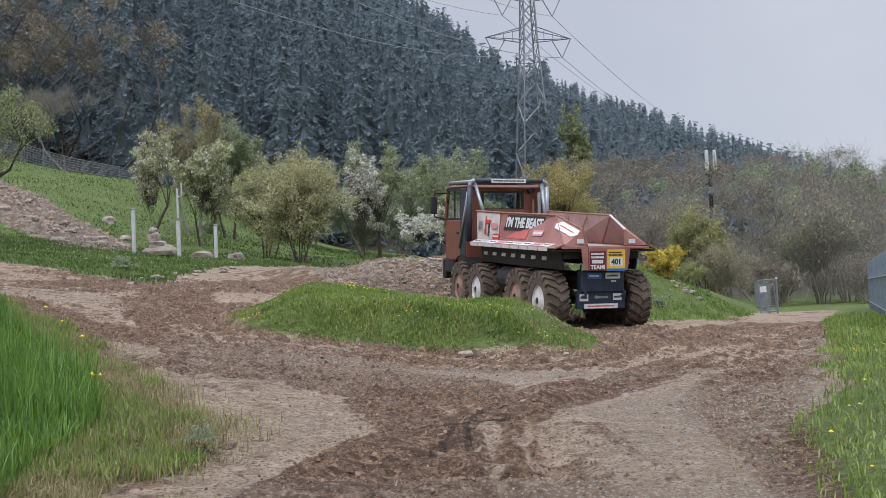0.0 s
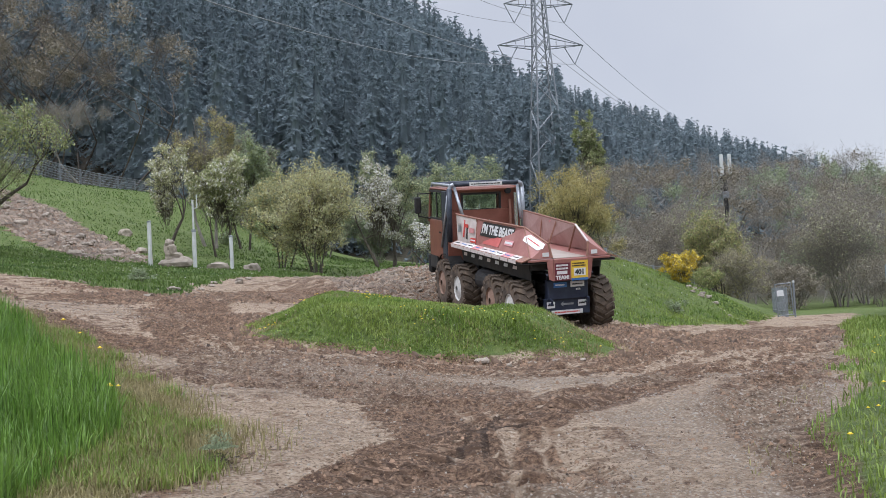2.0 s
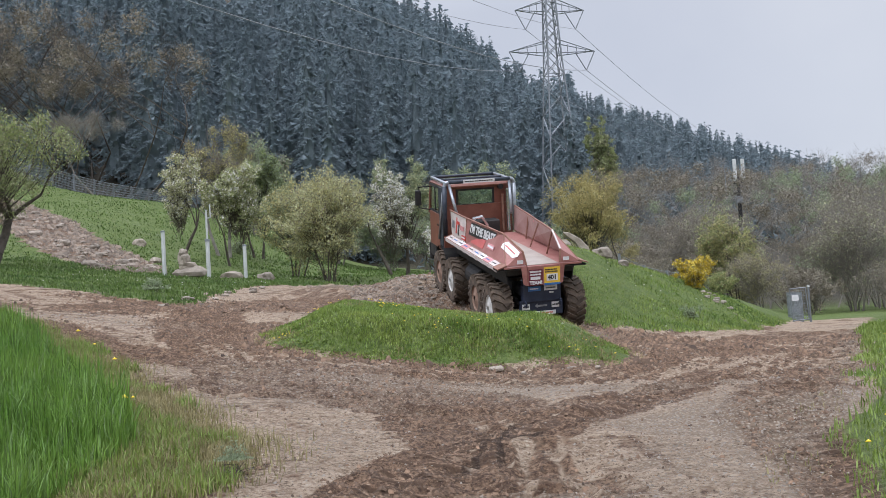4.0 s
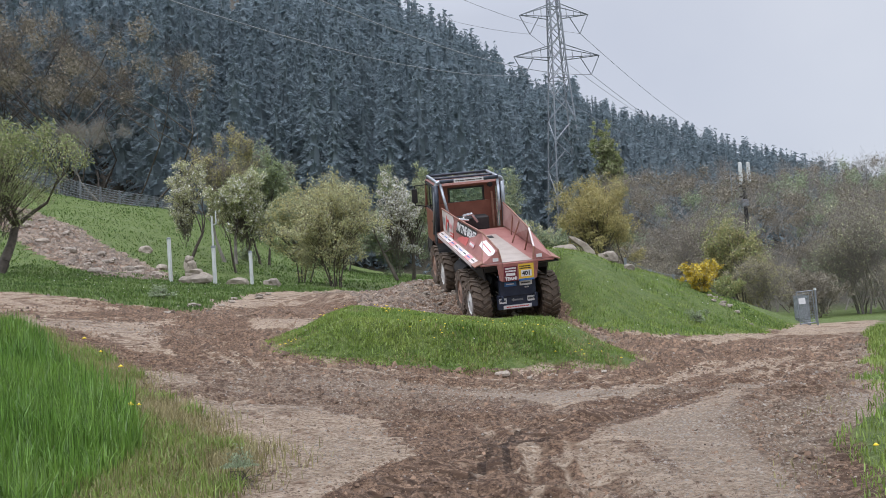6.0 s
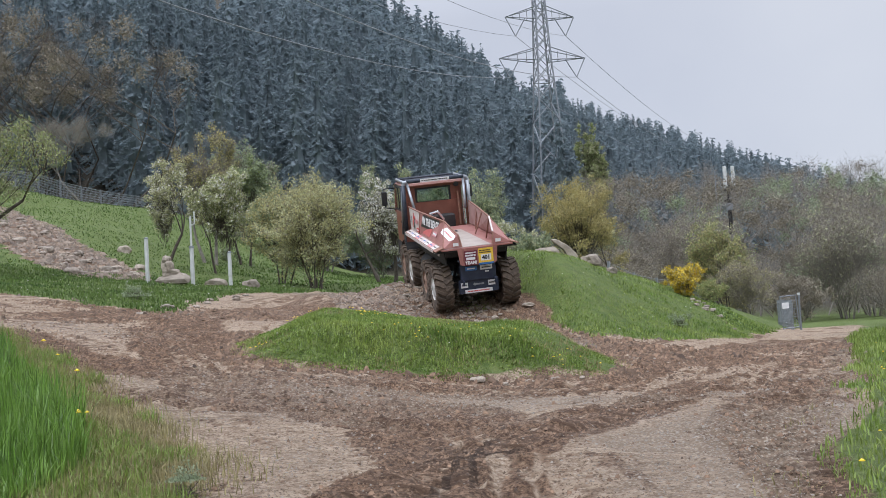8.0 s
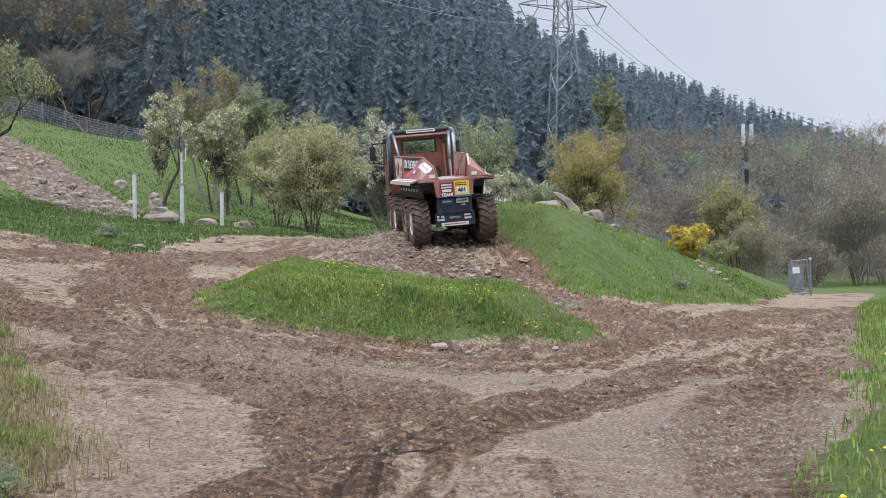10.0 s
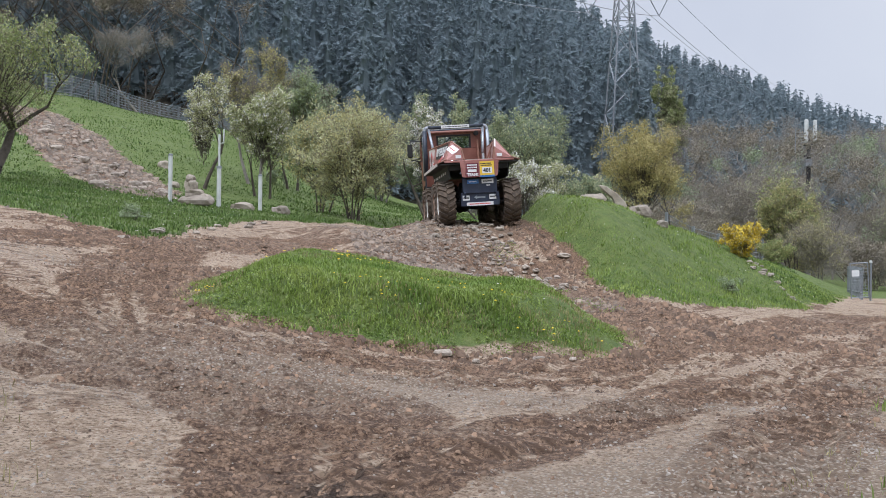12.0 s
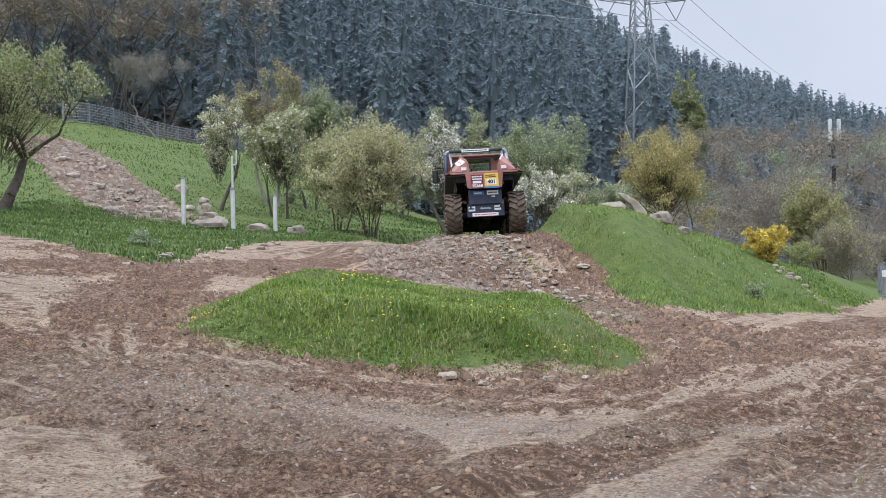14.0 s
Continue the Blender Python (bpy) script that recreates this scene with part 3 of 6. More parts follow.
def make_grass():
    # tall meadow beside the track
    x, y = scatter(125000, -9.5, -1.2, 5.2, 20, lambda x, y: (left_edge(y) - x > 0.75 + 0.35 * vnoise(x * 2, y * 2)) & (x > -0.45 * y - 1.2), 0.5)
    blades("tall_meadow_grass", x, y, 0.34 * (1 + 0.9 * fbm(x * 1.6, y * 1.6, 3)), 0.014, M_TALL, "tall fresh green meadow grass beside the track", lean=0.5)
    y = 5.0 + 15 * RS.rand(36000) ** 1.5
    x = left_edge(y) - 0.5 + RS.normal(0, 0.33, 36000) + 0.4 * vnoise(y * 1.3, y * 0)
    k = (vnoise(x * 1.5, y * 1.5) > -0.3 + 0.5 * (x - left_edge(y)))
    blades("dry_edge_grass", x[k], y[k], 0.12, 0.009, M_DRY, "short dry straw-coloured grass at the track's edge", lean=1.2)
    y = 5.0 + 15 * RS.rand(30000) ** 1.5
    x = left_edge(y) - 0.5 + 1.3 * (RS.rand(30000) - 0.5)
    k = vnoise(x * 2.1 + 9, y * 2.1) > 0.08 + 0.5 * (x - left_edge(y))
    blades("edge_grass", x[k], y[k], 0.14, 0.010, M_BLADE, "green tufts in the dry edge grass", lean=0.9)
    # island
    x, y = scatter(95000, -4.6, 4.0, 15.6, 24.2, lambda x, y: (1 - island_d(x, y)) * 3 + 0.45 * fbm(x * 0.9, y * 0.9, 3) > -0.02)
    blades("island_grass", x, y, 0.062 * (1 + 1.6 * fbm(x * 1.2, y * 1.2, 3)) * (0.7 + 0.4 * sst(0, 0.35, 1 - island_d(x, y))), 0.017, M_BLADE, "green grass on the raised turf island", lean=1.5)
    x, y = scatter(30000, -4.6, 4.0, 15.6, 24.2, lambda x, y: (island_d(x, y) < 1.05) & (fbm(x * 1.7 + 3, y * 1.7, 3) > 0.28))
    blades("island_dry_grass", x, y, 0.085, 0.011, M_DRY, "yellowish old grass among the island's turf", lean=1.0)
    x, y = scatter(26000, -4.6, 4.0, 15.6, 24.2, lambda x, y: (island_d(x, y) < 1.02) & (fbm(x * 1.1 + 8, y * 1.1, 3) > -0.15))
    blades("island_herbs", x, y, 0.045, 0.030, M_BLADE, "low broad-leaved herbs in the island's turf", lean=2.2)
    # tufts left standing between the ruts of the ramp
    x, y = scatter(26000, -1.5, 5.0, 27, 38, lambda x, y: (np.abs(x - trail_x(y) + 0.25) < 0.5) & (vnoise(x * 1.4 + 3, y * 1.1) > 0.05))
    blades("ramp_tufts", x, y, 0.055, 0.018, M_BLADE, "short grass tufts between the ruts of the ramp", lean=1.4)
    # right verge
    x, y = scatter(110000, 1.6, 18, 5.2, 45, lambda x, y: (x - verge_edge(y) + 0.45 * fbm(x * 0.9, y * 0.9, 3) > 0) & (x < 0.5 * y + 2), 0.9)
    blades("verge_grass", x, y, 0.055 + 0.0045 * y, 0.007 + 0.0007 * y, M_BLADE, "short green verge grass beside the gravel road", lean=0.9)
    x, y = scatter(16000, 1.6, 12, 5.2, 30, lambda x, y: (np.abs(x - verge_edge(y) - 0.5) < 0.9) & (vnoise(x * 1.5, y * 1.5) > 0.05), 0.9)
    blades("verge_dry_grass", x, y, 0.07, 0.010, M_DRY, "dry grass along the edge of the gravel road", lean=1.0)
    # bank and strip, slope and orchard
    x, y = scatter(120000, -0.5, 18, 28, 58, lambda x, y: (turf_at(x, y) > 0) & (x < verge_edge(y) - 1.5), 0.4)
    blades("bank_grass", x, y, 0.085 * (1 + 1.6 * fbm(x * 0.9, y * 0.9, 3)), 0.021, M_BLADE, "green grass on the bank beside the ramp", lean=1.3)
    x, y = scatter(16000, -0.5, 18, 28, 58, lambda x, y: (turf_at(x, y) > 0) & (x < verge_edge(y) - 1.5) & (fbm(x * 0.6 + 4, y * 0.6, 3) > 0.12), 0.4)
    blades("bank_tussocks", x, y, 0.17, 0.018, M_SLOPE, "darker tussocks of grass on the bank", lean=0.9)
    x, y = scatter(42000, -19, -5, 24, 46, lambda x, y: turf_at(x, y) > 0)
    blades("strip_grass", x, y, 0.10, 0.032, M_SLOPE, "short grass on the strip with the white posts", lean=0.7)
    x, y = scatter(60000, -42, 14, 44, 92, lambda x, y: (turf_at(x, y) > 0) & (rubble_at(x, y) < 0), 0.3)
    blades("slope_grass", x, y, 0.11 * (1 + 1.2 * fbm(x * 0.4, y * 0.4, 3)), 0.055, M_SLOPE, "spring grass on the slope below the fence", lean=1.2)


def flower_heads(name, x, y, lift, r, material, label, category="flowers"):
    n = len(x)
    z = surface(x, y) + lift
    c = np.stack([x, y, z], -1)
    a = np.arange(6) * math.pi / 3
    ring = np.stack([np.cos(a), np.sin(a), np.full(6, -0.3)], -1)
    s = (r * (0.7 + 0.6 * RS.rand(n)))[:, None, None]
    v = np.concatenate([c[:, None] + np.array([[[0, 0, 0.35]]]) * s, c[:, None] + ring[None] * s, c[:, None] + np.array([[[0, 0, -0.5]]]) * s], 1).reshape(-1, 3)
    k = np.arange(n)[:, None] * 8
    f = np.concatenate([k + [0, 1 + j, 1 + (j + 1) % 6] for j in range(6)] + [k + [7, 1 + (j + 1) % 6, 1 + j] for j in range(6)])
    return tagged(mesh_object(name, v, f, material), label, category, kind="stuff")


def make_flowers():
    spots = np.array([(-2.7, 20.9, 0.45), (-2.1, 22.0, 0.3), (-3.35, 18.0, 0.16), (-1.6, 21.2, 0.3), (-0.75, 17.4, 0.22), (0.5, 18.5, 0.35), (1.4, 17.6, 0.4), (-1.0, 19.4, 0.9)])
    pick = RS.randint(0, len(spots), 90)
    x, y = spots[pick, 0] + RS.normal(0, 1, 90) * spots[pick, 2], spots[pick, 1] + RS.normal(0, 1, 90) * spots[pick, 2]
    k = island_d(x, y) < 0.97
    flower_heads("dandelions", x[k], y[k], 0.07, 0.018, M_YELLOW, "yellow dandelions in clumps in the island's grass")
    x, y = scatter(420, 1.8, 14, 6, 34, lambda x, y: (x - verge_edge(y) > 0.3) & (x < 0.45 * y), 0.6)
    flower_heads("dandelions", x, y, 0.10, 0.020, M_YELLOW, "yellow dandelions in the verge")
    x, y = np.array([-3.03, -2.98, -3.07, -4.6, -5.3, -4.1]), np.array([9.4, 9.45, 9.5, 13.2, 14.6, 12.4])
    flower_heads("tall_dandelions", x, y, 0.30, 0.030, M_YELLOW, "yellow dandelions in the tall meadow grass")
    x, y = scatter(900, -17, 14, 17, 50, lambda x, y: turf_at(x, y) > 0.3)
    k = RS.rand(len(x)) < np.where(y < 26, 0.35, 0.7)
    flower_heads("daisies", x[k], y[k], 0.07, 0.009 + 0.0003 * y[k], M_WHITE_PETAL, "small white meadow flowers")


# ---- stones ----
def pebble_field(name, x, y, size, material, label, flat=0.6, sink=0.2):
    """Small angular lumps bedded in the ground, as one object."""
    n = len(x)
    t = np.array([[1, 0, -0.5], [0.1, 0.95, -0.5], [-1, 0.1, -0.5], [-0.1, -0.95, -0.5], [0.45, 0.3, 0.75], [-0.4, -0.3, 0.9]])
    F = np.array([[0, 1, 4], [1, 2, 5], [2, 3, 5], [3, 0, 4], [1, 5, 4], [3, 4, 5]])
    ang = RS.rand(n) * 2 * math.pi
    c, s = np.cos(ang)[:, None], np.sin(ang)[:, None]
    tv = t[None] * (0.65 + 0.7 * RS.rand(n, 6, 1))
    px, py = tv[..., 0] * c - tv[..., 1] * s * 0.75, tv[..., 0] * s + tv[..., 1] * c * 0.75
    sz = (size * (0.4 + 0.8 * RS.rand(n) ** 2 + 1.2 * RS.rand(n) ** 9))[:, None]
    z = surface(x, y)[:, None] + sz * flat * (tv[..., 2] + 0.25 - sink)
    v = np.stack([x[:, None] + px * sz, y[:, None] + py * sz, z], -1).reshape(-1, 3)
    f = (np.arange(n)[:, None, None] * 6 + F[None]).reshape(-1, 3)
    return tagged(mesh_object(name, v, f, material), label, "stones", kind="stuff")


def make_pebbles():
    bare = lambda x, y: (turf_at(x, y) < -0.05)
    inside = lambda x, y: (x > -0.5 * y - 0.8) & (x < 0.5 * y + 0.8)
    x, y = scatter(260000, -8, 10, 5.4, 22, lambda x, y: inside(x, y) & bare(x, y) & (RS.rand(len(x)) < (0.03 + 0.5 * grit_at(x, y)) * (1 - 0.5 * churn_at(x, y))), 0.9)
    pebble_field("gravel", x, y, 0.004 + 0.0007 * y, M_PEBBLE, "loose grey gravel on the track")
    x, y = scatter(210000, -11, 13, 5.4, 30, lambda x, y: inside(x, y) & bare(x, y) & (RS.rand(len(x)) < 0.05 + 0.95 * churn_at(x, y) * sst(-0.35, 0.3, fbm(x * 1.6, y * 1.6, 3) + 0.5 * streak_at(x, y))), 0.8)
    pebble_field("mud_clods", x, y, 0.007 + 0.0011 * y, M_CLOD, "dark clods of churned mud in the wheel tracks", 0.65, 0.05)
    x, y = scatter(16000, -6.5, 3.2, 27.0, 43, lambda x, y: (turf_at(x, y) < 0.1) & (np.abs(x - trail_x(y) + 2.5) < 2.4 + 1.2 * vnoise(x, y)))
    pebble_field("ramp_rubble", x, y, 0.055, M_RUBBLE, "rough stones bedded in the ramp", 0.6, -0.15)
    x, y = scatter(26000, -38, -10, 38, 78, lambda x, y: rubble_at(x, y) > 0)
    pebble_field("slope_rubble", x, y, 0.105, M_RUBBLE, "broken stone rubble on the slope", 0.6, -0.1)
    x, y = scatter(26000, -6.5, 5.5, 14.4, 25.5, lambda x, y: (island_d(x, y) > 0.98) & (island_d(x, y) < 1.10 + 0.08 * vnoise(x * 1.3, y * 1.3)))
    pebble_field("rim_clods", x, y, 0.042, M_CLOD, "dark clods of mud thrown up round the turf island", 0.7, 0.05)
    x, y = scatter(30000, -4.5, 6.5, 21, 44, lambda x, y: (turf_at(x, y) < 0.1) & (np.abs(np.abs(x - trail_x(y)) - 1.0) < 0.42))
    pebble_field("rut_clods", x, y, 0.062, M_CLOD, "dark clods of mud in the ruts of the ramp", 0.7, 0.05)
    x, y = scatter(1500, -12, 9, 20, 33, lambda x, y: (np.abs(turf_at(x, y)) < 0.45))
    pebble_field("edge_stones", x, y, 0.06, M_RUBBLE, "stones along the edge of the turf", 0.5, 0.1)


ROCKS = [rock_mesh("stone_shape", (1, 1, 1), k + 1) for k in range(5)]
for me in ROCKS:
    me.materials.append(M_STONE)


def stone(name, x, y, sx, sy, sz, turn, label, k=0, sink=0.3, tilt=0.0, group=""):
    ob = new(name, ROCKS[k % 5])
    z = float(surface(np.array([x]), np.array([y]))[0])
    ob.matrix_basis = pose(x, y, z + sz * (0.5 - sink), tilt, 0, turn) @ Matrix.Diagonal((sx, sy, sz, 1))
    return tagged(ob, label, "stone", group)


def make_stones():
    stone("boulder", -9.5, 43.0, 0.95, 0.6, 0.42, 10, "pale flat boulder lying beside the white posts", 1)
    stone("boulder", -8.5, 45.0, 0.75, 0.6, 0.46, 60, "whitish boulder at the edge of the orchard", 2)
    stone("boulder", -17.6, 58.0, 0.75, 0.6, 0.55, 30, "grey boulder on the grassy slope", 3)
    stone("boulder", -14.6, 50.5, 0.6, 0.5, 0.4, 80, "grey boulder at the foot of the rubble", 4)
    stone("boulder", 3.1, 40.2, 0.8, 0.45, 0.36, 0, "flat pale boulder on top of the bank", 0, 0.25)
    stone("boulder", 4.65, 40.0, 0.75, 0.6, 0.46, 40, "rounded pale boulder on top of the bank", 2, 0.25)
    stone("boulder", 5.3, 39.6, 0.4, 0.3, 0.28, 40, "small pale stone on top of the bank", 1, 0.25)
    stone("flat_stone", 2.05, 35.1, 0.4, 0.3, 0.14, 15, "flat stone in the grass of the bank", 3, 0.25)
    for k, (x, y, s) in enumerate([(0.23, 16.2, 0.2), (0.95, 16.3, 0.18), (1.35, 16.45, 0.17), (0.62, 16.1, 0.12), (1.75, 16.7, 0.15)]):
        stone("kerb_stone", x, y, s, s * 0.6, s * 0.45, 20 * k, "pale stone at the muddy foot of the turf island", k, 0.25, group="stones at the island's foot")
    for k in range(9):
        stone("path_stone", -7.4 + 0.05 * k + 0.25 * math.sin(k * 2.3), 26.0 + 1.35 * k, 0.3 + 0.1 * math.sin(k), 0.2, 0.12, 37 * k, "pale stone along the edge of the grass strip", k, 0.3, group="stones along the strip")
    rs = random.Random(4)
    for k in range(260):
        y = 31.5 + 9.5 * rs.random()
        x = trail_x(y) - 2.6 + 2.9 * (rs.random() + rs.random()) / 2 + 0.4
        s = 0.09 + 0.15 * rs.random() ** 1.9
        stone("ramp_stone", x, y, s * 1.15, s * (0.7 + 0.4 * rs.random()), s * 0.55, rs.random() * 180, "worn grey stone bedded in the muddy ramp", k, 0.22, 24 * (rs.random() - 0.5), group="stones of the ramp")
    for k in range(80):
        k0 = rs.randrange(5)
        (ax, ay), (bx, by), t, u = RUBBLE_LINE[k0], RUBBLE_LINE[k0 + 1], rs.random(), (rs.random() - 0.5) * 2.6
        x, y = ax + (bx - ax) * t + 0.85 * u, ay + (by - ay) * t + 0.5 * u
        s = 0.13 + 0.34 * rs.random() ** 2.5
        stone("rubble_block", x, y, s * 1.3, s, s * 0.7, rs.random() * 180, "grey block of rubble on the stony slope", k, 0.2, group="blocks of the stony slope")
    for k in range(22):
        x, y = 8.9 + 1.3 * (rs.random() - 0.5), 40.3 + 2.4 * (rs.random() - 0.5)
        s = 0.09 + 0.14 * rs.random()
        stone("bank_stone", x, y, s * 1.3, s, s * 0.6, rs.random() * 180, "pale stone showing through the grass of the bank", k, 0.2, group="stones in the bank")


# ---- trees ----
def branch_tubes(segs, sides=5):
    """Tapered limbs from segments (a, b, ra, rb): vertices and quads."""
    a, b = np.array([s[0] for s in segs]), np.array([s[1] for s in segs])
    ra, rb = np.array([s[2] for s in segs]), np.array([s[3] for s in segs])
    d = b - a
    d /= np.linalg.norm(d, axis=1, keepdims=True) + 1e-9
    ref = np.where(np.abs(d[:, 2:3]) > 0.9, [[1.0, 0, 0]], [[0, 0, 1.0]])
    u = np.cross(d, ref)
    u /= np.linalg.norm(u, axis=1, keepdims=True)
    w = np.cross(d, u)
    t = np.arange(sides) * 2 * math.pi / sides
    ring = np.cos(t)[None, :, None] * u[:, None] + np.sin(t)[None, :, None] * w[:, None]
    v = np.concatenate([a[:, None] + ring * ra[:, None, None], b[:, None] + ring * rb[:, None, None]], 1).reshape(-1, 3)
    k = np.arange(len(segs))[:, None] * 2 * sides
    f = np.concatenate([k + [j, (j + 1) % sides, sides + (j + 1) % sides, sides + j] for j in range(sides)])
    return v, f


def line_tube(pts, r):
    """One square cable along points."""
    ring = np.array([(r, 0, 0), (0, 0, r), (-r, 0, 0), (0, 0, -r)])
    v = (np.array(pts)[:, None] + ring[None]).reshape(-1, 3)
    f = [[4 * k + j, 4 * k + (j + 1) % 4, 4 * k + 4 + (j + 1) % 4, 4 * k + 4 + j] for k in range(len(pts) - 1) for j in range(4)]
    return v, np.array(f)


def tree_shape(rs, h, crown, bole, stems=1, levels=4, lean=0.15, spread=0.6, radius=0.0):
    """Limbs and twig places of a broadleaf tree: height h, crown width, clear bole."""
    segs, tips, stem_of = [], [], []
    radius = radius or h * 0.022

    def grow(p, d, length, r, level):
        n = 3 if level < 2 else 2
        for k in range(n):
            q = p + d * (length / n)
            segs.append((p, q, r, r * 0.82))
            p, r = q, r * 0.82
            d = d + np.array([rs.gauss(0, 0.16), rs.gauss(0, 0.16), rs.gauss(0.03, 0.10)])
            d /= np.linalg.norm(d)
            if level >= 2 or stems >= 4:
                tips.append(p)
        if level >= levels or r < 0.004:
            tips.append(p)
            return
        for k in range(rs.choice((2, 3, 3)) if level < 3 else 2):
            e = d + np.array([rs.gauss(0, spread), rs.gauss(0, spread), rs.gauss(0.05, spread * 0.6)])
            e /= np.linalg.norm(e)
            grow(p, e, length * rs.uniform(0.62, 0.88), r * 0.72, level + 1)

    for s in range(stems):
        a = 2 * math.pi * s / stems + rs.random()
        off = 0.0 if stems == 1 else 0.09 * h
        p = np.array([off * math.cos(a) * rs.random(), off * math.sin(a) * rs.random(), -0.1])
        k = lean if stems == 1 else lean + 0.12
        d = np.array([k * math.cos(a), k * math.sin(a), 1.0])
        d /= np.linalg.norm(d)
        grow(p, d, bole if bole > 0.3 else h * 0.3, radius / math.sqrt(stems), 0)
        stem_of.append(len(segs))
    pts = np.array(tips)
    lo, hi = pts.min(0), pts.max(0)
    k = np.array([crown / max(hi[0] - lo[0], 0.1), crown / max(hi[1] - lo[1], 0.1), h / hi[2]])
    mid = np.array([(lo[0] + hi[0]) / 2, (lo[1] + hi[1]) / 2, 0])
    fix = lambda p: (p - mid * min(1, max(p[2], 0) / (0.5 * hi[2]))) * k
    segs = [(fix(a), fix(b), ra, rb) for a, b, ra, rb in segs]
    return [segs[a:b] for a, b in zip([0] + stem_of, stem_of)], np.array([fix(p) for p in tips])


def leaf_cloud(rng_, pts, count, size, spread, slim=0.5, up=0.0):
    """Small leaves round the twigs: a small triangle each; up makes them stand upright."""
    c = pts[rng_.randint(0, len(pts), count)] + rng_.normal(0, spread, (count, 3))
    c[:, 2] = np.maximum(c[:, 2], 0.15)
    u = rng_.normal(0, 1, (count, 3))
    u[:, 2] += up
    u /= np.linalg.norm(u, axis=1, keepdims=True)
    w = np.cross(u, rng_.normal(0, 1, (count, 3)))
    w /= np.linalg.norm(w, axis=1, keepdims=True)
    s = (size * (0.5 + rng_.rand(count)))[:, None]
    v = np.stack([c - u * s, c + u * s + w * s * slim, c + u * s * 0.6 - w * s * slim], 1).reshape(-1, 3)
    return v, np.arange(count * 3).reshape(-1, 3)


def make_tree(name, x, y, h, crown, seed, leaves, label, bole=0.0, stems=1, levels=4, bark=None, size=0.09, lean=0.15, spread=0.6, category="tree", group="", sink=0.0, radius=0.0, full=0.35):
    """full: share of the leaves that fill a rounded crown on thin side shoots. leaves: (material key, count) pairs; the first is the crown's main leaf."""
    rs, rg = random.Random(seed), np.random.RandomState(seed)
    z = float(terrain(x, y)) - sink
    root = empty(name, pose(x, y, z), label, category, group)
    segs, tips = tree_shape(rs, h, crown, bole, stems, levels, lean, spread, radius)
    if full:
        n = int(40 + 34 * crown)
        d = rg.normal(0, 1, (n, 3))
        d /= np.linalg.norm(d, axis=1, keepdims=True)
        lump = 0.80 + 0.22 * np.sin(3.1 * d[:, 0] + seed) * np.sin(2.7 * d[:, 1] + 2 * seed) + 0.16 * rg.rand(n)
        low = 0.30 if stems < 4 else 0.12
        shell = d * (lump * rg.rand(n) ** 0.4)[:, None] * [crown * 0.47, crown * 0.47, h * (1 - low) * 0.5] + [0, 0, h * (1 + low) * 0.5]
        foot = shell * [0.35, 0.35, 0.62] + rg.normal(0, 0.06, (n, 3))
        bend = (foot + shell) / 2 + rg.normal(0, 0.06, (n, 3)) * crown * 0.25
        segs[0] = segs[0] + [(a, b, 0.006 * h ** 0.5, 0.004 * h ** 0.5) for a, b in zip(foot, bend)] + [(a, b, 0.004 * h ** 0.5, 0.002 * h ** 0.5) for a, b in zip(bend, shell)]
        near = np.concatenate([shell, bend * 0.35 + shell * 0.65])
        tips = np.concatenate([tips, near[rg.randint(0, len(near), int(len(tips) * full / (1 - full)))]])
    for stem in segs:
        v, f = branch_tubes(stem)
        mesh_object("trunk", v, f, bark or M_BARK, root, smooth=True)
    for key, count in leaves:
        v, f = leaf_cloud(rg, tips, int(count * (1.3 if key == "brown" else 1.9)), size * 0.8 * (1.2 if key in ("white", "yellow") else 1), crown * 0.021 + 0.03)
        mesh_object("blossom" if key == "white" else "crown", v, f, M_LEAF[key], root)
    if h > 2:
        v, f = leaf_cloud(rg, tips, 6500 if bark else 1800, h * 0.045, crown * 0.045, 0.014, 1.0)
        tagged(mesh_object("twig_mass", v, f, bark or M_BARK, root), kind="stuff")
    return root


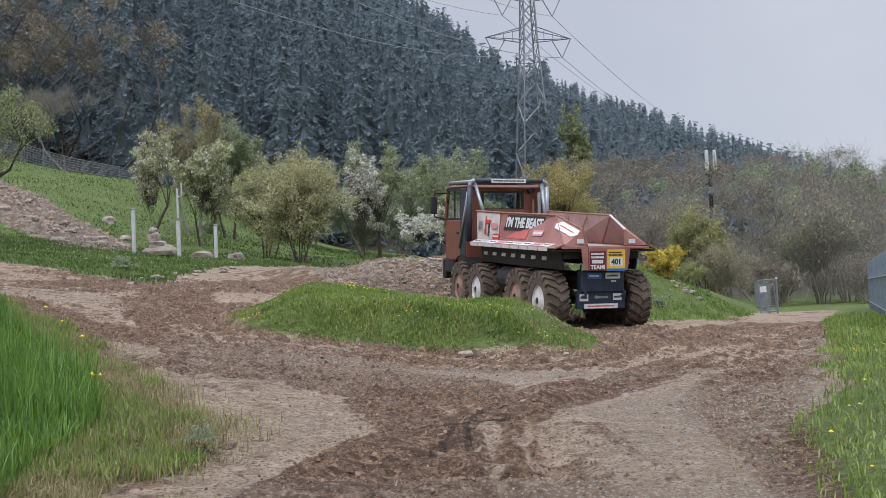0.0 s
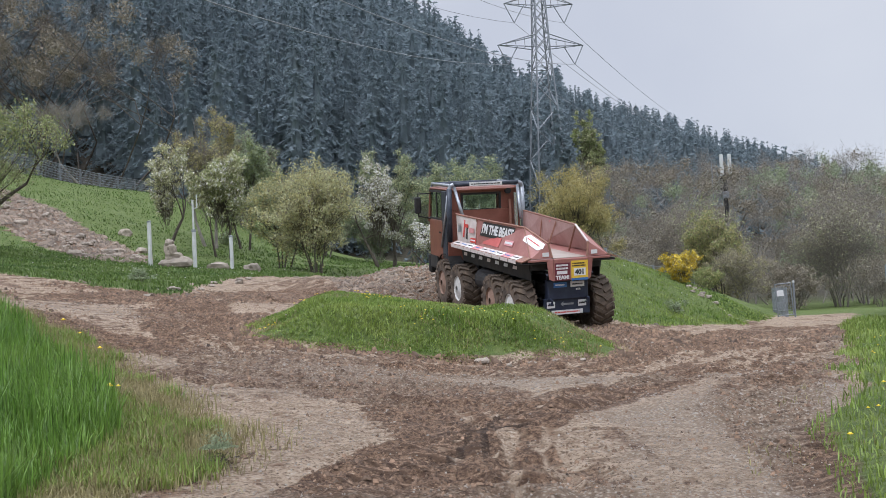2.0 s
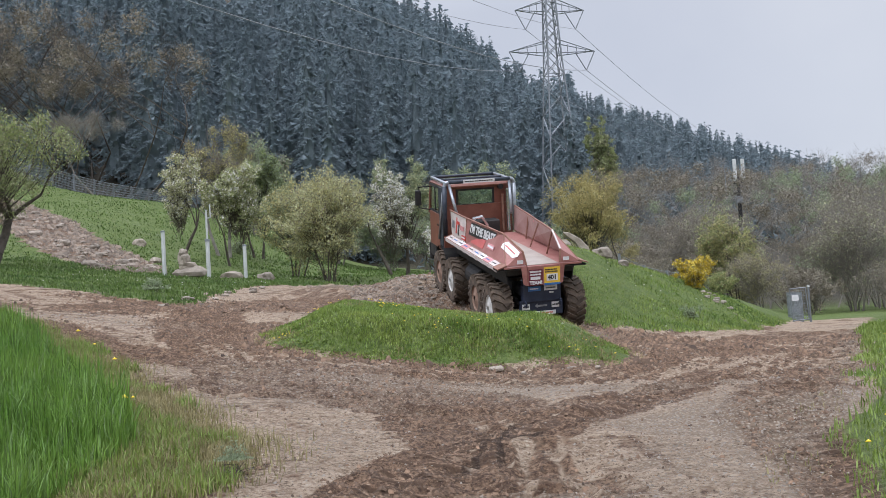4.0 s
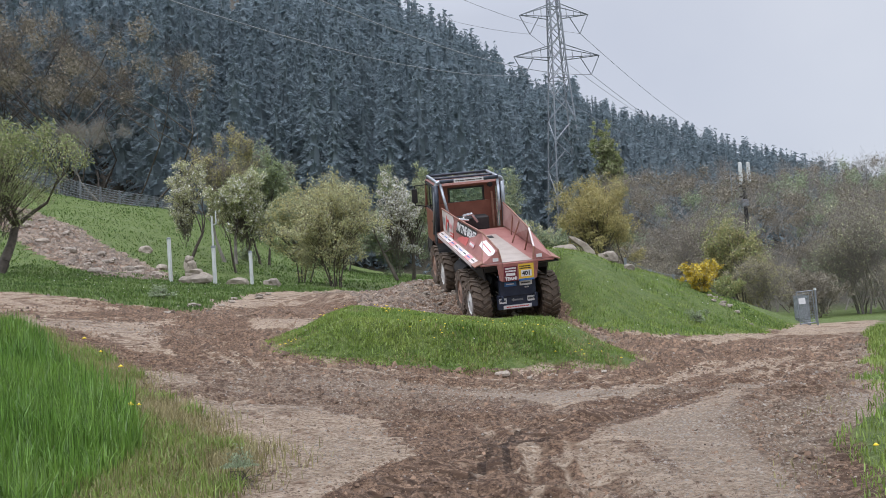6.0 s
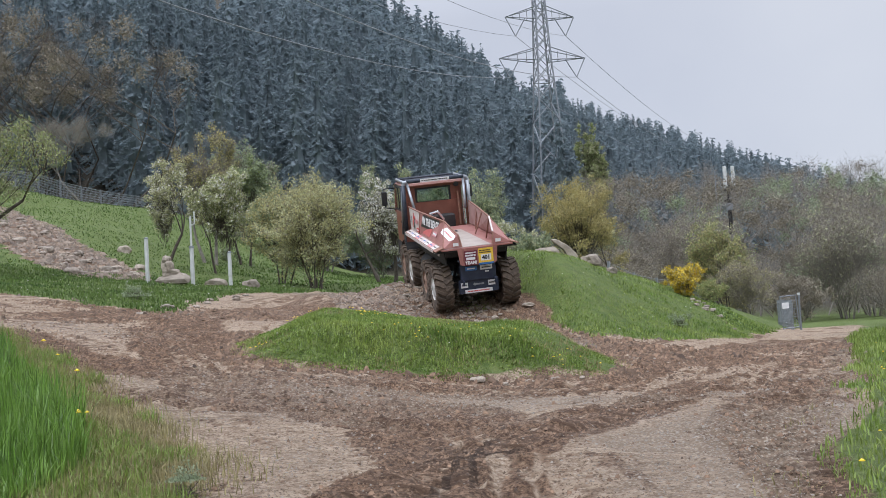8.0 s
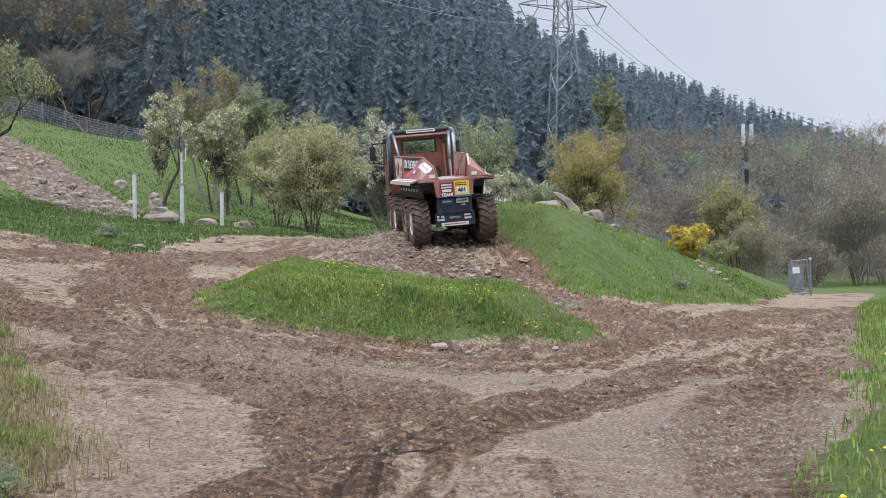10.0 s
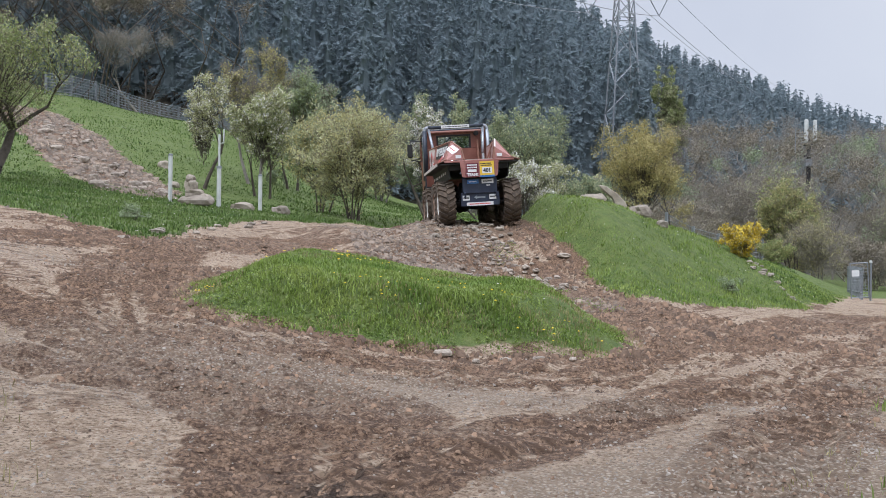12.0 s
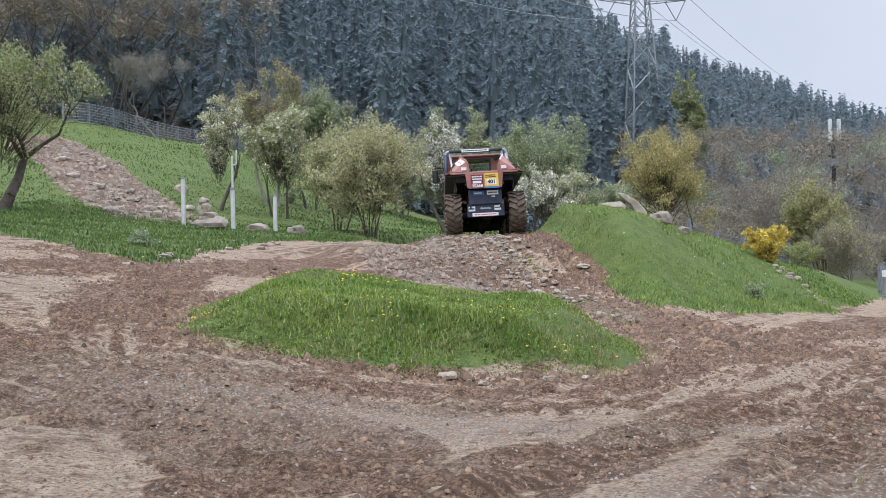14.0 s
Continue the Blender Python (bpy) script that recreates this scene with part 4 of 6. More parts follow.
def make_orchard():
    make_tree("apple_tree", -18.0, 40.6, 6.0, 5.8, 11, [("fresh", 9000), ("pale", 3500), ("brown", 2500)], "gnarled old apple tree with fresh green leaves above the grass strip", 1.3, 1, 5, size=0.055, lean=0.35, spread=0.85, radius=0.26)
    make_tree("young_tree", -14.2, 53.5, 5.2, 2.0, 12, [("pale", 3500), ("white", 500)], "slender young tree with pale green buds", 1.2, 1, 5, size=0.06, spread=0.4, lean=0.04, full=0.5)
    make_tree("blossoming_tree", -12.0, 56.0, 5.4, 3.2, 13, [("pale", 6500), ("fresh", 2000), ("white", 1200)], "pale budding fruit tree on the slope", 0.8, 2, 5, size=0.075)
    make_tree("budding_tree", -14.3, 62.5, 7.6, 4.2, 14, [("olive", 5200), ("brown", 3000)], "tall thin olive-yellow budding tree", 1.6, 2, 5, M_GREYBARK, size=0.08)
    make_tree("round_tree", -12.9, 67.0, 6.6, 3.4, 15, [("green", 8000), ("fresh", 3000)], "grey-green round tree in the orchard", 0.8, 2, 4, size=0.09)
    make_tree("thicket", -6.6, 50.0, 5.2, 5.0, 16, [("pale", 7500), ("olive", 5500), ("brown", 3000)], "broad many-stemmed thicket with pale olive leaves", 0.0, 7, 5, size=0.065, full=0.6, spread=0.55)
    make_tree("thicket", -8.4, 52.5, 4.6, 3.6, 17, [("olive", 5000), ("green", 3000)], "lower olive-green part of the orchard thicket", 0.0, 5, 4, size=0.07)
    make_tree("cherry_tree", -4.3, 59.0, 5.9, 2.5, 18, [("white", 2600), ("pale", 1800), ("brown", 1200)], "slim cherry tree in white blossom", 1.5, 1, 5, size=0.06, spread=0.5)
    make_tree("fruit_tree", -3.7, 61.0, 6.6, 3.2, 19, [("green", 3600), ("pale", 2200)], "leaning fruit tree with thin grey-green leaves", 2.2, 1, 5, size=0.07, lean=0.3)
    make_tree("pear_tree", 0.6, 74.0, 8.6, 6.4, 20, [("green", 10000), ("pale", 4500)], "large grey-green pear tree", 1.0, 2, 5, size=0.09, full=0.6)
    make_tree("round_tree", 3.6, 78.0, 6.4, 5.0, 21, [("green", 8000), ("pale", 2500)], "grey-green round tree behind the ramp", 0.8, 2, 4, size=0.1)
    for i, (x, y, h, w, key) in enumerate(((-16.5, 84, 7.5, 6.0, "green"), (-10.5, 86, 6.5, 6.0, "pale"), (-6.0, 82, 5.0, 5.5, "green"), (-3.5, 90, 7.0, 6.5, "green"), (5.5, 90, 7.5, 6.5, "pale"), (9.5, 82, 5.5, 5.5, "brown"), (13.0, 92, 8.0, 6.5, "green"))):
        make_tree("field_tree", x, y, h, w, 60 + i, [(key, 8000), ("brown", 2500)], "grey-green bushy tree at the foot of the spruce hill", 0.0, 4, 5, M_GREYBARK, size=0.11, group="trees at the hill's foot")
    make_tree("small_cherry", -1.4, 58.0, 3.0, 2.2, 22, [("white", 1500), ("pale", 900)], "small cherry tree in white blossom", 0.8, 1, 4, size=0.06)
    make_tree("cherry_tree", 0.7, 52.5, 3.5, 2.6, 23, [("white", 1500), ("pale", 1800)], "low cherry tree full of white blossom", 0.8, 1, 5, size=0.055, spread=0.7)
    make_tree("fruit_tree", 1.9, 53.0, 3.5, 2.2, 24, [("pale", 3000), ("white", 500)], "small dark-stemmed fruit tree with pale leaves", 1.1, 1, 5, size=0.055)
    make_tree("amber_tree", 7.1, 66.0, 7.2, 5.4, 25, [("amber", 13000), ("olive", 5000)], "round tree in amber young leaf behind the bank", 0.5, 3, 5, size=0.07, full=0.65)
    make_tree("forsythia", 8.2, 41.6, 1.2, 1.5, 26, [("yellow", 2000), ("olive", 1100)], "bright yellow flowering forsythia bush on the bank", 0.0, 7, 3, sink=0.05, size=0.05, category="bush", spread=0.4)
    make_tree("low_bush", 13.2, 60.5, 1.2, 1.8, 27, [("fresh", 1500), ("olive", 700)], "low green-yellow bush on the bank", 0.0, 6, 3, size=0.06, category="bush")
    make_tree("bare_tree", -30.6, 89.5, 6.9, 5.4, 28, [("brown", 1500)], "bare grey tree at the mesh fence", 2.0, 1, 6, M_GREYBARK, size=0.05, lean=0.02, spread=0.42, full=0.0)
    make_tree("willow_thicket", 17.6, 76, 6.2, 4.6, 29, [("olive", 6500), ("fresh", 3500), ("brown", 3000)], "dense olive-green willow thicket beyond the bank", 0.0, 6, 5, size=0.09, full=0.6)
    make_tree("bare_bush", 10.5, 72, 3.4, 4.4, 30, [("brown", 5200)], "brown bare brushwood behind the bank", 0.0, 6, 5, M_GREYBARK, size=0.07, category="bush")
    make_tree("ash_tree", 27.0, 79, 9.0, 8.2, 31, [("brown", 5200), ("pale", 1500)], "wide bare tree with the first pale leaves beside the road", 1.6, 4, 6, M_GREYBARK, size=0.08, spread=0.6, radius=0.16)
    make_tree("ash_tree", 30.5, 84, 9.4, 8.0, 32, [("brown", 4500), ("pale", 1200)], "bare spreading tree with pale buds at the road's end", 1.6, 4, 6, M_GREYBARK, size=0.08, spread=0.6, radius=0.16)
    make_tree("ash_tree", 19.5, 88, 8.8, 8.0, 33, [("fresh", 1500), ("pale", 1600), ("brown", 4000)], "budding tree beside the antenna mast", 1.0, 4, 6, M_GREYBARK, size=0.09, spread=0.6, radius=0.15)
    make_tree("brushwood", 18.2, 72, 3.6, 4.4, 34, [("brown", 4200), ("olive", 1200)], "brown brushwood at the end of the bank", 0.0, 7, 5, M_GREYBARK, size=0.06, category="bush")
    make_tree("brushwood", 27.5, 73, 3.4, 5.4, 35, [("brown", 4600)], "tangled bare brushwood behind the gate", 0.0, 7, 5, M_GREYBARK, size=0.06, category="bush")
    for i, (x, y, h, w, key) in enumerate(((12.2, 80, 5.5, 5.5, "brown"), (15.5, 86, 8.0, 6.5, "brown"), (20.5, 84, 4.2, 5.0, "olive"), (22.5, 76, 3.2, 5.0, "brown"), (27.5, 82, 6.5, 6.5, "green"), (33.0, 79, 4.5, 6.0, "brown"), (28.0, 92, 7.0, 6.5, "brown"), (33.0, 92, 9.0, 7.5, "brown"), (19.0, 95, 9.5, 7.5, "brown"))):
        make_tree("hedge_tree", x, y, h, w, 80 + i, [(key, 4200), ("brown", 3000)], "grey-brown leafless hedge tree below the wooded hill", 0.0, 5, 5, M_GREYBARK, size=0.085, group="hedge below the hill", full=0.5)
    make_tree("birch", 16.6, 135, 18.0, 4.6, 36, [("fresh", 8000), ("pale", 4000)], "light green birch at the edge of the spruces", 8.0, 1, 5, size=0.15, full=0.6)
    make_tree("weed_tuft", 6.8, 35.5, 0.45, 0.6, 37, [("green", 500)], "dark green weed tuft on the bank", 0.0, 6, 2, size=0.035, category="weed", spread=0.5)
    make_tree("weed_tuft", -8.9, 30.5, 0.4, 0.65, 38, [("green", 500)], "dark green weed tuft on the grass strip", 0.0, 6, 2, size=0.035, category="weed", spread=0.5)
    make_tree("weed_tuft", -1.75, 7.75, 0.14, 0.30, 39, [("green", 500)], "grey-green tuft at the track's edge", 0.0, 8, 2, size=0.012, category="weed", spread=0.5)


# ---- woods ----
def spruce_shape(rg, whorls, fronds, sprays, size):
    """A spruce one metre high: drooping boughs of small needle sprays round a core; vertices and triangles."""
    v, f = [], []

    def fan(r, lo, hi, sides):
        for k in range(sides):
            a, b = 2 * math.pi * k / sides, 2 * math.pi * (k + 1) / sides
            n = len(v)
            v.extend([(r * math.cos(a), r * math.sin(a), lo), (r * math.cos(b), r * math.sin(b), lo), (0, 0, hi)])
            f.append((n, n + 1, n + 2))

    fan(0.011, 0.0, 0.99, 5)
    for lo, hi, r in ((0.10, 0.60, 0.085), (0.28, 0.80, 0.065), (0.50, 0.95, 0.042)):
        fan(r, lo, hi, 7)
    for w in range(whorls):
        t = (w + 0.5) / whorls
        length = 0.15 * (1 - t) ** 0.75 + 0.010
        for k in range(fronds):
            a = 2 * math.pi * (k + 0.5 * (w % 2) + rg.uniform(-0.4, 0.4)) / fronds
            L = length * rg.uniform(0.7, 1.2)
            zz = 0.07 + 0.92 * t + rg.uniform(-0.7, 0.7) / whorls
            drop = L * rg.uniform(0.35, 0.8)
            ca, sa = math.cos(a), math.sin(a)
            for i in range(sprays):
                r = L * (0.38 + 0.62 * (i + rg.rand()) / sprays)
                side = rg.normal(0, 0.16) * L * (1.25 - r / L)
                m = np.array([r * ca - side * sa, r * sa + side * ca, zz - drop * (r / L) ** 1.5])
                u = np.array([ca, sa, -0.5]) + rg.normal(0, 0.55, 3)
                x = np.array([-sa, ca, 0.0]) + rg.normal(0, 0.6, 3)
                k1 = (0.016 + 0.10 * L) * rg.uniform(0.6, 1.1) * size
                n = len(v)
                v.extend([tuple(m - u * k1), tuple(m + u * k1 * 0.8 + x * k1 * 0.55), tuple(m + u * k1 * 0.5 - x * k1 * 0.55)])
                f.append((n, n + 1, n + 2))
    return np.array(v), np.array(f)


def plant(name, shapes, places, material, label, category="trees"):
    """Many trees of a few shapes, turned and scaled, as one object. places: rows x, y, z, height, width, turn."""
    V, F, n = [], [], 0
    for i, (x, y, z, h, w, a) in enumerate(places):
        v, f = shapes[i % len(shapes)]
        c, s = math.cos(a), math.sin(a)
        V.append(np.stack([(v[:, 0] * c - v[:, 1] * s) * w + x, (v[:, 0] * s + v[:, 1] * c) * w + y, v[:, 2] * h + z], -1))
        F.append(f + n)
        n += len(v)
    return tagged(mesh_object(name, np.concatenate(V), np.concatenate(F), material), label, category, kind="stuff")


def woods_places(step, y0, y1, rg, keep):
    rows = []
    y = y0
    while y < y1:
        x = -0.62 * y - 6
        while x < 0.56 * y + 8:
            px, py = x + rg.uniform(-0.45, 0.45) * step, y + rg.uniform(-0.45, 0.45) * step
            if keep(px, py):
                rows.append((px, py))
            x += step
        y += step
    return rows


def is_broadleaf(x, y):
    """Where bare broadleaf trees stand instead of spruces."""
    r = x / y
    return (r < -0.29 and y < 124) or (r > 0.13 + 0.06 * float(vnoise(x * 0.05, y * 0.05)) and y < 135 + 260 * max(0, r - 0.22))


def make_woods():
    rg = np.random.RandomState(21)
    rich, plain = [spruce_shape(rg, 25, 7, 13, 0.52) for _ in range(8)], [spruce_shape(rg, 15, 5, 3, 1.25) for _ in range(7)]
    spots = woods_places(4.3, 108, 165, rg, lambda x, y: (not is_broadleaf(x, y) or (x < 0 and y > 118)) and x / y < 0.105 and rg.rand() < 0.9)
    rows = [(x, y, float(terrain(x, y)) - 0.5, h, h * rg.uniform(0.85, 1.25), rg.rand() * 6.3) for x, y in spots for h in [rg.uniform(12, 21)]]
    plant("spruce_wood", rich, rows, M_NEEDLE_HAZED, "spruce wood on the steep hillside, needles coloured blue-grey for distance haze")
    spots = woods_places(5.0, 165, 345, rg, lambda x, y: not is_broadleaf(x, y) and not (x < -0.2 * y and y > 215) and rg.rand() < 0.9)
    rows = [(x, y, float(terrain(x, y)) - 0.5, h, h * rg.uniform(1.0, 1.4), rg.rand() * 6.3) for x, y in spots for h in [rg.uniform(12, 20) if x < 0.1 * y else rg.uniform(9, 15)]]
    crest = woods_places(4.2, 300, 346, rg, lambda x, y: 0.0 < x / y < 0.5)
    rows += [(x, y, float(terrain(x, y)) - 0.5, h, h * rg.uniform(0.9, 1.3), rg.rand() * 6.3) for x, y in crest for h in [rg.uniform(8, 15)]]
    plant("ridge_spruces", plain, rows, M_NEEDLE_HAZED, "spruces along the ridge of the hill, needles coloured blue-grey for distance haze")
    # broadleaf trees between the spruces and the road
    limbs, budding = [], []
    for s in range(5):
        segs, tips = tree_shape(random.Random(50 + s), 1.0, 0.75, 0.3, 1, 5, 0.1, 0.5, 0.010)
        lv, lf = branch_tubes([(a, b, max(ra, 0.0014), max(rb, 0.0010)) for a, b, ra, rb in segs[0]], 3)
        limbs.append((lv, np.concatenate([lf[:, [0, 1, 2]], lf[:, [0, 2, 3]]])))
        budding.append(leaf_cloud(np.random.RandomState(s), tips, 900, 0.008, 0.035))
        tv, tf = leaf_cloud(np.random.RandomState(s + 9), tips, 620, 0.05, 0.045, 0.012, 0.8)
        limbs[-1] = (np.concatenate([limbs[-1][0], tv]), np.concatenate([limbs[-1][1], tf + len(limbs[-1][0])]))
    spots = woods_places(4.0, 96, 215, rg, lambda x, y: is_broadleaf(x, y) and (y > 100 or x > 0) and rg.rand() < 0.8)
    rows = [(x, y, float(terrain(x, y)) - 0.3, h, h * rg.uniform(0.85, 1.2), rg.rand() * 6.3) for x, y in spots for h in [rg.uniform(8, 13) if x > 0 else rg.uniform(13, 19)]]
    plant("bare_wood", limbs, [r for r in rows if r[0] > 0], M_GREYBARK, "bare grey broadleaf wood at the foot of the hill")
    plant("bare_wood", limbs, [r for r in rows if r[0] <= 0], M_BARK, "bare dark-limbed broadleaf wood above the fence")
    plant("bud_haze", budding, [r for k, r in enumerate(rows) if k % 3 != 2 or r[0] < 0], M_LEAF["brown"], "brown buds on the broadleaf wood", "foliage")
    plant("bud_haze", budding, [r for k, r in enumerate(rows) if k % 3 == 2 and r[0] > 0], M_LEAF["green"], "grey-green buds on the broadleaf wood", "foliage")


# ---- pylon, cables, mast ----
def make_pylon():
    x, y = 9.4, 113.0
    z = float(terrain(x, y))
    root = empty("lattice_pylon", pose(x, y, z, 0, 0, 14), "grey steel lattice pylon with two pairs of arms", "pylon")
    top, arm1, arm2 = 38.0 - z, 27.0 - z, 31.3 - z
    half = lambda h: float(np.interp(h, [0, arm1, top], [2.2, 0.72, 0.35]))
    corner = lambda k, h: (half(h) * (1, -1, -1, 1)[k], half(h) * (1, 1, -1, -1)[k], h)
    for k in range(4):
        bm = bmesh.new()
        for a, b in ((-0.5, arm1), (arm1, top)):
            add_tube(bm, corner(k, a), corner(k, b), 0.10, 0.085, 4)
        part("leg", bm, M_GALV, root)
    levels = [0.0]
    while levels[-1] < top - 1.0:
        levels.append(min(levels[-1] + 2.1 * half(levels[-1]) * 0.85 + 0.25, top))
    for k in range(4):
        bm = bmesh.new()
        for i, (a, b) in enumerate(zip(levels, levels[1:])):
            p, q = (k, (k + 1) % 4) if (i + k) % 2 else ((k + 1) % 4, k)
            add_tube(bm, corner(p, a), corner(q, b), 0.05, None, 4)
            if b > arm1 - 1.0:
                add_tube(bm, corner(q, a), corner(p, b), 0.045, None, 4)
            if i % 5 == 2:
                add_tube(bm, corner(p, b), corner(q, b), 0.05, None, 4)
        part("bracing", bm, M_GALV, root)
    for h, reach in ((arm1, 4.6), (arm2, 3.7)):
        for s in (1, -1):
            tip = (s * reach, 0, h + 0.3)
            bm = bmesh.new()
            for d in (1, -1):
                add_tube(bm, (s * half(h), d * half(h), h), tip, 0.06, 0.045, 4)
                add_tube(bm, (s * half(h), d * half(h), h + 1.3), tip, 0.06, 0.045, 4)
            for i in range(1, 4):
                t = i / 4
                mid = [half(h) * s * (1 - t) + tip[0] * t, 0, h + 0.3 * t]
                add_tube(bm, mid, (mid[0], 0, h + 1.3 * (1 - t) + 0.3 * t), 0.035, None, 4)
                add_tube(bm, (mid[0], half(h) * (1 - t), mid[2]), (mid[0], -half(h) * (1 - t), mid[2]), 0.035, None, 4)
            part("arm", bm, M_GALV, root)
            bm = bmesh.new()
            low = (s * (reach - 1.0), 0, h - 1.7)
            add_tube(bm, tip, low, 0.055, None, 6)
            add_tube(bm, (s * (reach - 2.1), 0, h + 0.15), low, 0.055, None, 6)
            part("insulator", bm, M_GALV, root, "hanging insulator strings in a V")
    turn = Matrix.Translation((x, y, z)) @ Matrix.Rotation(radians(14), 4, "Z")
    for h, reach in ((arm1, 4.6), (arm2, 3.7)):
        for s in (1, -1):
            a = turn @ Vector((s * (reach - 1.0), 0, h - 1.7))
            for b, sag in ((Vector((-43 + 3.6 * s, -30, 26 + (h - arm1))), 7.3), (Vector((98 + 4 * s, 400, 52 + (h - arm1))), 5.0)):
                pts = [a.lerp(b, t / 24) - Vector((0, 0, 4 * sag * (t / 24) * (1 - t / 24))) for t in range(25)]
                v, f = line_tube(pts, (0.032 if h == arm1 else 0.02) if b.y < 100 else 0.034)
                tagged(mesh_object("power_line", v, f, M_CABLE), "thin grey overhead power line hung from the pylon", "cable", "power lines")


def make_mast():
    x, y = 23.2, 95.9
    z = float(terrain(x, y))
    root = empty("antenna_mast", pose(x, y, z), "slim grey concrete mast with white antenna panels", "mast")
    part("pole", tube((0, 0, -0.2), (0, 0, 7.0 - z), 0.34, 0.30, 12), M_CONCRETE, root, smooth=False)
    part("upper_pole", tube((0, 0, 7.0 - z), (0, 0, 11.6 - z), 0.19, 0.16, 10), M_CHASSIS, root, "dark upper pole")
    for h in (9.9, 10.8):
        part("platform", tube((0, 0, h - z), (0, 0, h + 0.14 - z), 0.42, None, 10), M_CHASSIS, root)
    for k, (dx, dy) in enumerate(((0.45, -0.1), (-0.3, -0.35), (-0.1, 0.45))):
        p = part("antenna_panel", box((dx - 0.15, dy - 0.1, 11.1 - z), (dx + 0.15, dy + 0.1, 12.9 - z), 0.04), M_POSTWHITE, root)
        part("bracket", tube((dx * 0.3, dy * 0.3, 11.4 - z), (dx, dy, 11.5 - z), 0.05), M_GALV, root)
    part("equipment_box", box((-0.35, -0.4, 9.1 - z), (0.2, -0.1, 9.7 - z), 0.03), M_GALV, root)
    whip = empty("whip_antenna", pose(x - 1.0, y + 0.3, z), "thin whip antenna beside the mast", "antenna")
    part("rod", tube((0, 0, -0.2), (0, 0, 12.6 - z), 0.07, 0.035, 6), M_GALV, whip)


# ---- posts, fences, gate ----
def make_posts():
    for x, y, h, r in ((-11.68, 41.5, 1.75, 0.075), (-9.33, 45.0, 1.4, 0.075)):
        z = float(terrain(x, y))
        root = empty("white_post", pose(x, y, z), "white round steel post standing in the grass strip", "post", "white posts")
        part("shaft", tube((0, 0, -0.2), (0, 0, h), r, None, 14), M_POSTWHITE, root)
        part("cap", lathe([(h, r * 1.15), (h + 0.05, r * 1.1), (h + 0.07, r * 0.5)], 14, "Z"), M_GALV, root)
    x, y = -10.36, 43.0
    root = empty("instrument_post", pose(x, y, float(terrain(x, y))), "white post carrying a thin forked rod", "post", "white posts")
    part("shaft", tube((0, 0, -0.2), (0, 0, 1.55), 0.08, None, 14), M_POSTWHITE, root)
    part("rod", tube((0, 0, 1.55), (0, 0, 2.75), 0.04, None, 10), M_POSTWHITE, root)
    part("collar", tube((0, 0, 1.5), (0, 0, 1.6), 0.1, None, 12), M_GALV, root)
    part("fork", polytube([(0, 0, 2.4), (0.16, 0, 2.45), (0.16, 0, 2.95)], 0.025), M_POSTWHITE, root)


def make_cairn():
    x, y = -10.8, 41.5
    z = float(surface(np.array([x]), np.array([y]))[0])
    root = empty("stone_cairn", pose(x, y, z), "weathered grey stones set up as a cairn", "cairn")
    for k, (dx, dz, sx, sy, sz) in enumerate(((0.12, 0.16, 1.2, 0.8, 0.42), (-0.02, 0.42, 0.72, 0.5, 0.34), (-0.1, 0.66, 0.5, 0.42, 0.5), (-0.14, 0.92, 0.40, 0.34, 0.32), (0.42, 0.26, 0.5, 0.45, 0.3))):
        ob = new("stone", ROCKS[k % 5])
        ob.parent = root
        ob.matrix_basis = pose(dx, 0, dz, 4 * k, 0, 25 * k) @ Matrix.Diagonal((sx, sy, sz, 1))


def make_sculpture():
    """The pointed slab leaning on top of the bank."""
    x, y = 3.85, 40.4
    z = float(surface(np.array([x]), np.array([y]))[0])
    bm = bmesh.new()
    k = 1.15
    out = [(0.35, 0.0), (0.05, 0.0), (-0.1, 0.35), (-0.42, 0.62), (-0.5, 0.72), (-0.3, 0.7), (0.05, 0.48), (0.3, 0.2)]
    a = [bm.verts.new((px * k, -0.16, pz * k - 0.1)) for px, pz in out]
    b = [bm.verts.new((px * 0.92 * k, 0.16, pz * 0.95 * k - 0.1)) for px, pz in out]
    bm.faces.new(a)
    bm.faces.new(b[::-1])
    for i in range(len(out)):
        bm.faces.new((a[i], b[i], b[(i + 1) % len(out)], a[(i + 1) % len(out)]))
    bmesh.ops.recalc_face_normals(bm, faces=bm.faces)
    bmesh.ops.bevel(bm, geom=list(bm.edges), offset=0.025, segments=1, affect="EDGES")
    ob = part("pointed_slab", bm, M_STONE, None)
    ob.matrix_basis = pose(x, y, z)
    tagged(ob, "pale pointed stone slab leaning on top of the bank", "stone")


def mesh_panel(root, length, height, post_gap, wire=0.011, rows=9, ground_at=None):
    """Posts and wire-mesh fields along local x, each field following the ground."""
    n = max(1, round(length / post_gap))
    for k in range(n + 1):
        x = k * length / n
        g = ground_at(x)
        part("fence_post", box((x - 0.05, -0.05, g - 0.3), (x + 0.05, 0.05, g + height + 0.05)), M_GALV, root)
        if k == n:
            break
        x1, g1 = (k + 1) * length / n, ground_at((k + 1) * length / n)
        bm = bmesh.new()
        for i in range(rows):
            t = i / (rows - 1)
            add_tube(bm, (x, 0, g + 0.05 + t * (height - 0.08)), (x1, 0, g1 + 0.05 + t * (height - 0.08)), wire * 1.7, None, 4)
        m = round((x1 - x) / 0.2)
        for i in range(1, m):
            xx, gg = x + (x1 - x) * i / m, g + (g1 - g) * i / m
            add_tube(bm, (xx, 0, gg + 0.05), (xx, 0, gg + height), wire, None, 3)
        part("wire_mesh", bm, M_GALV, root)


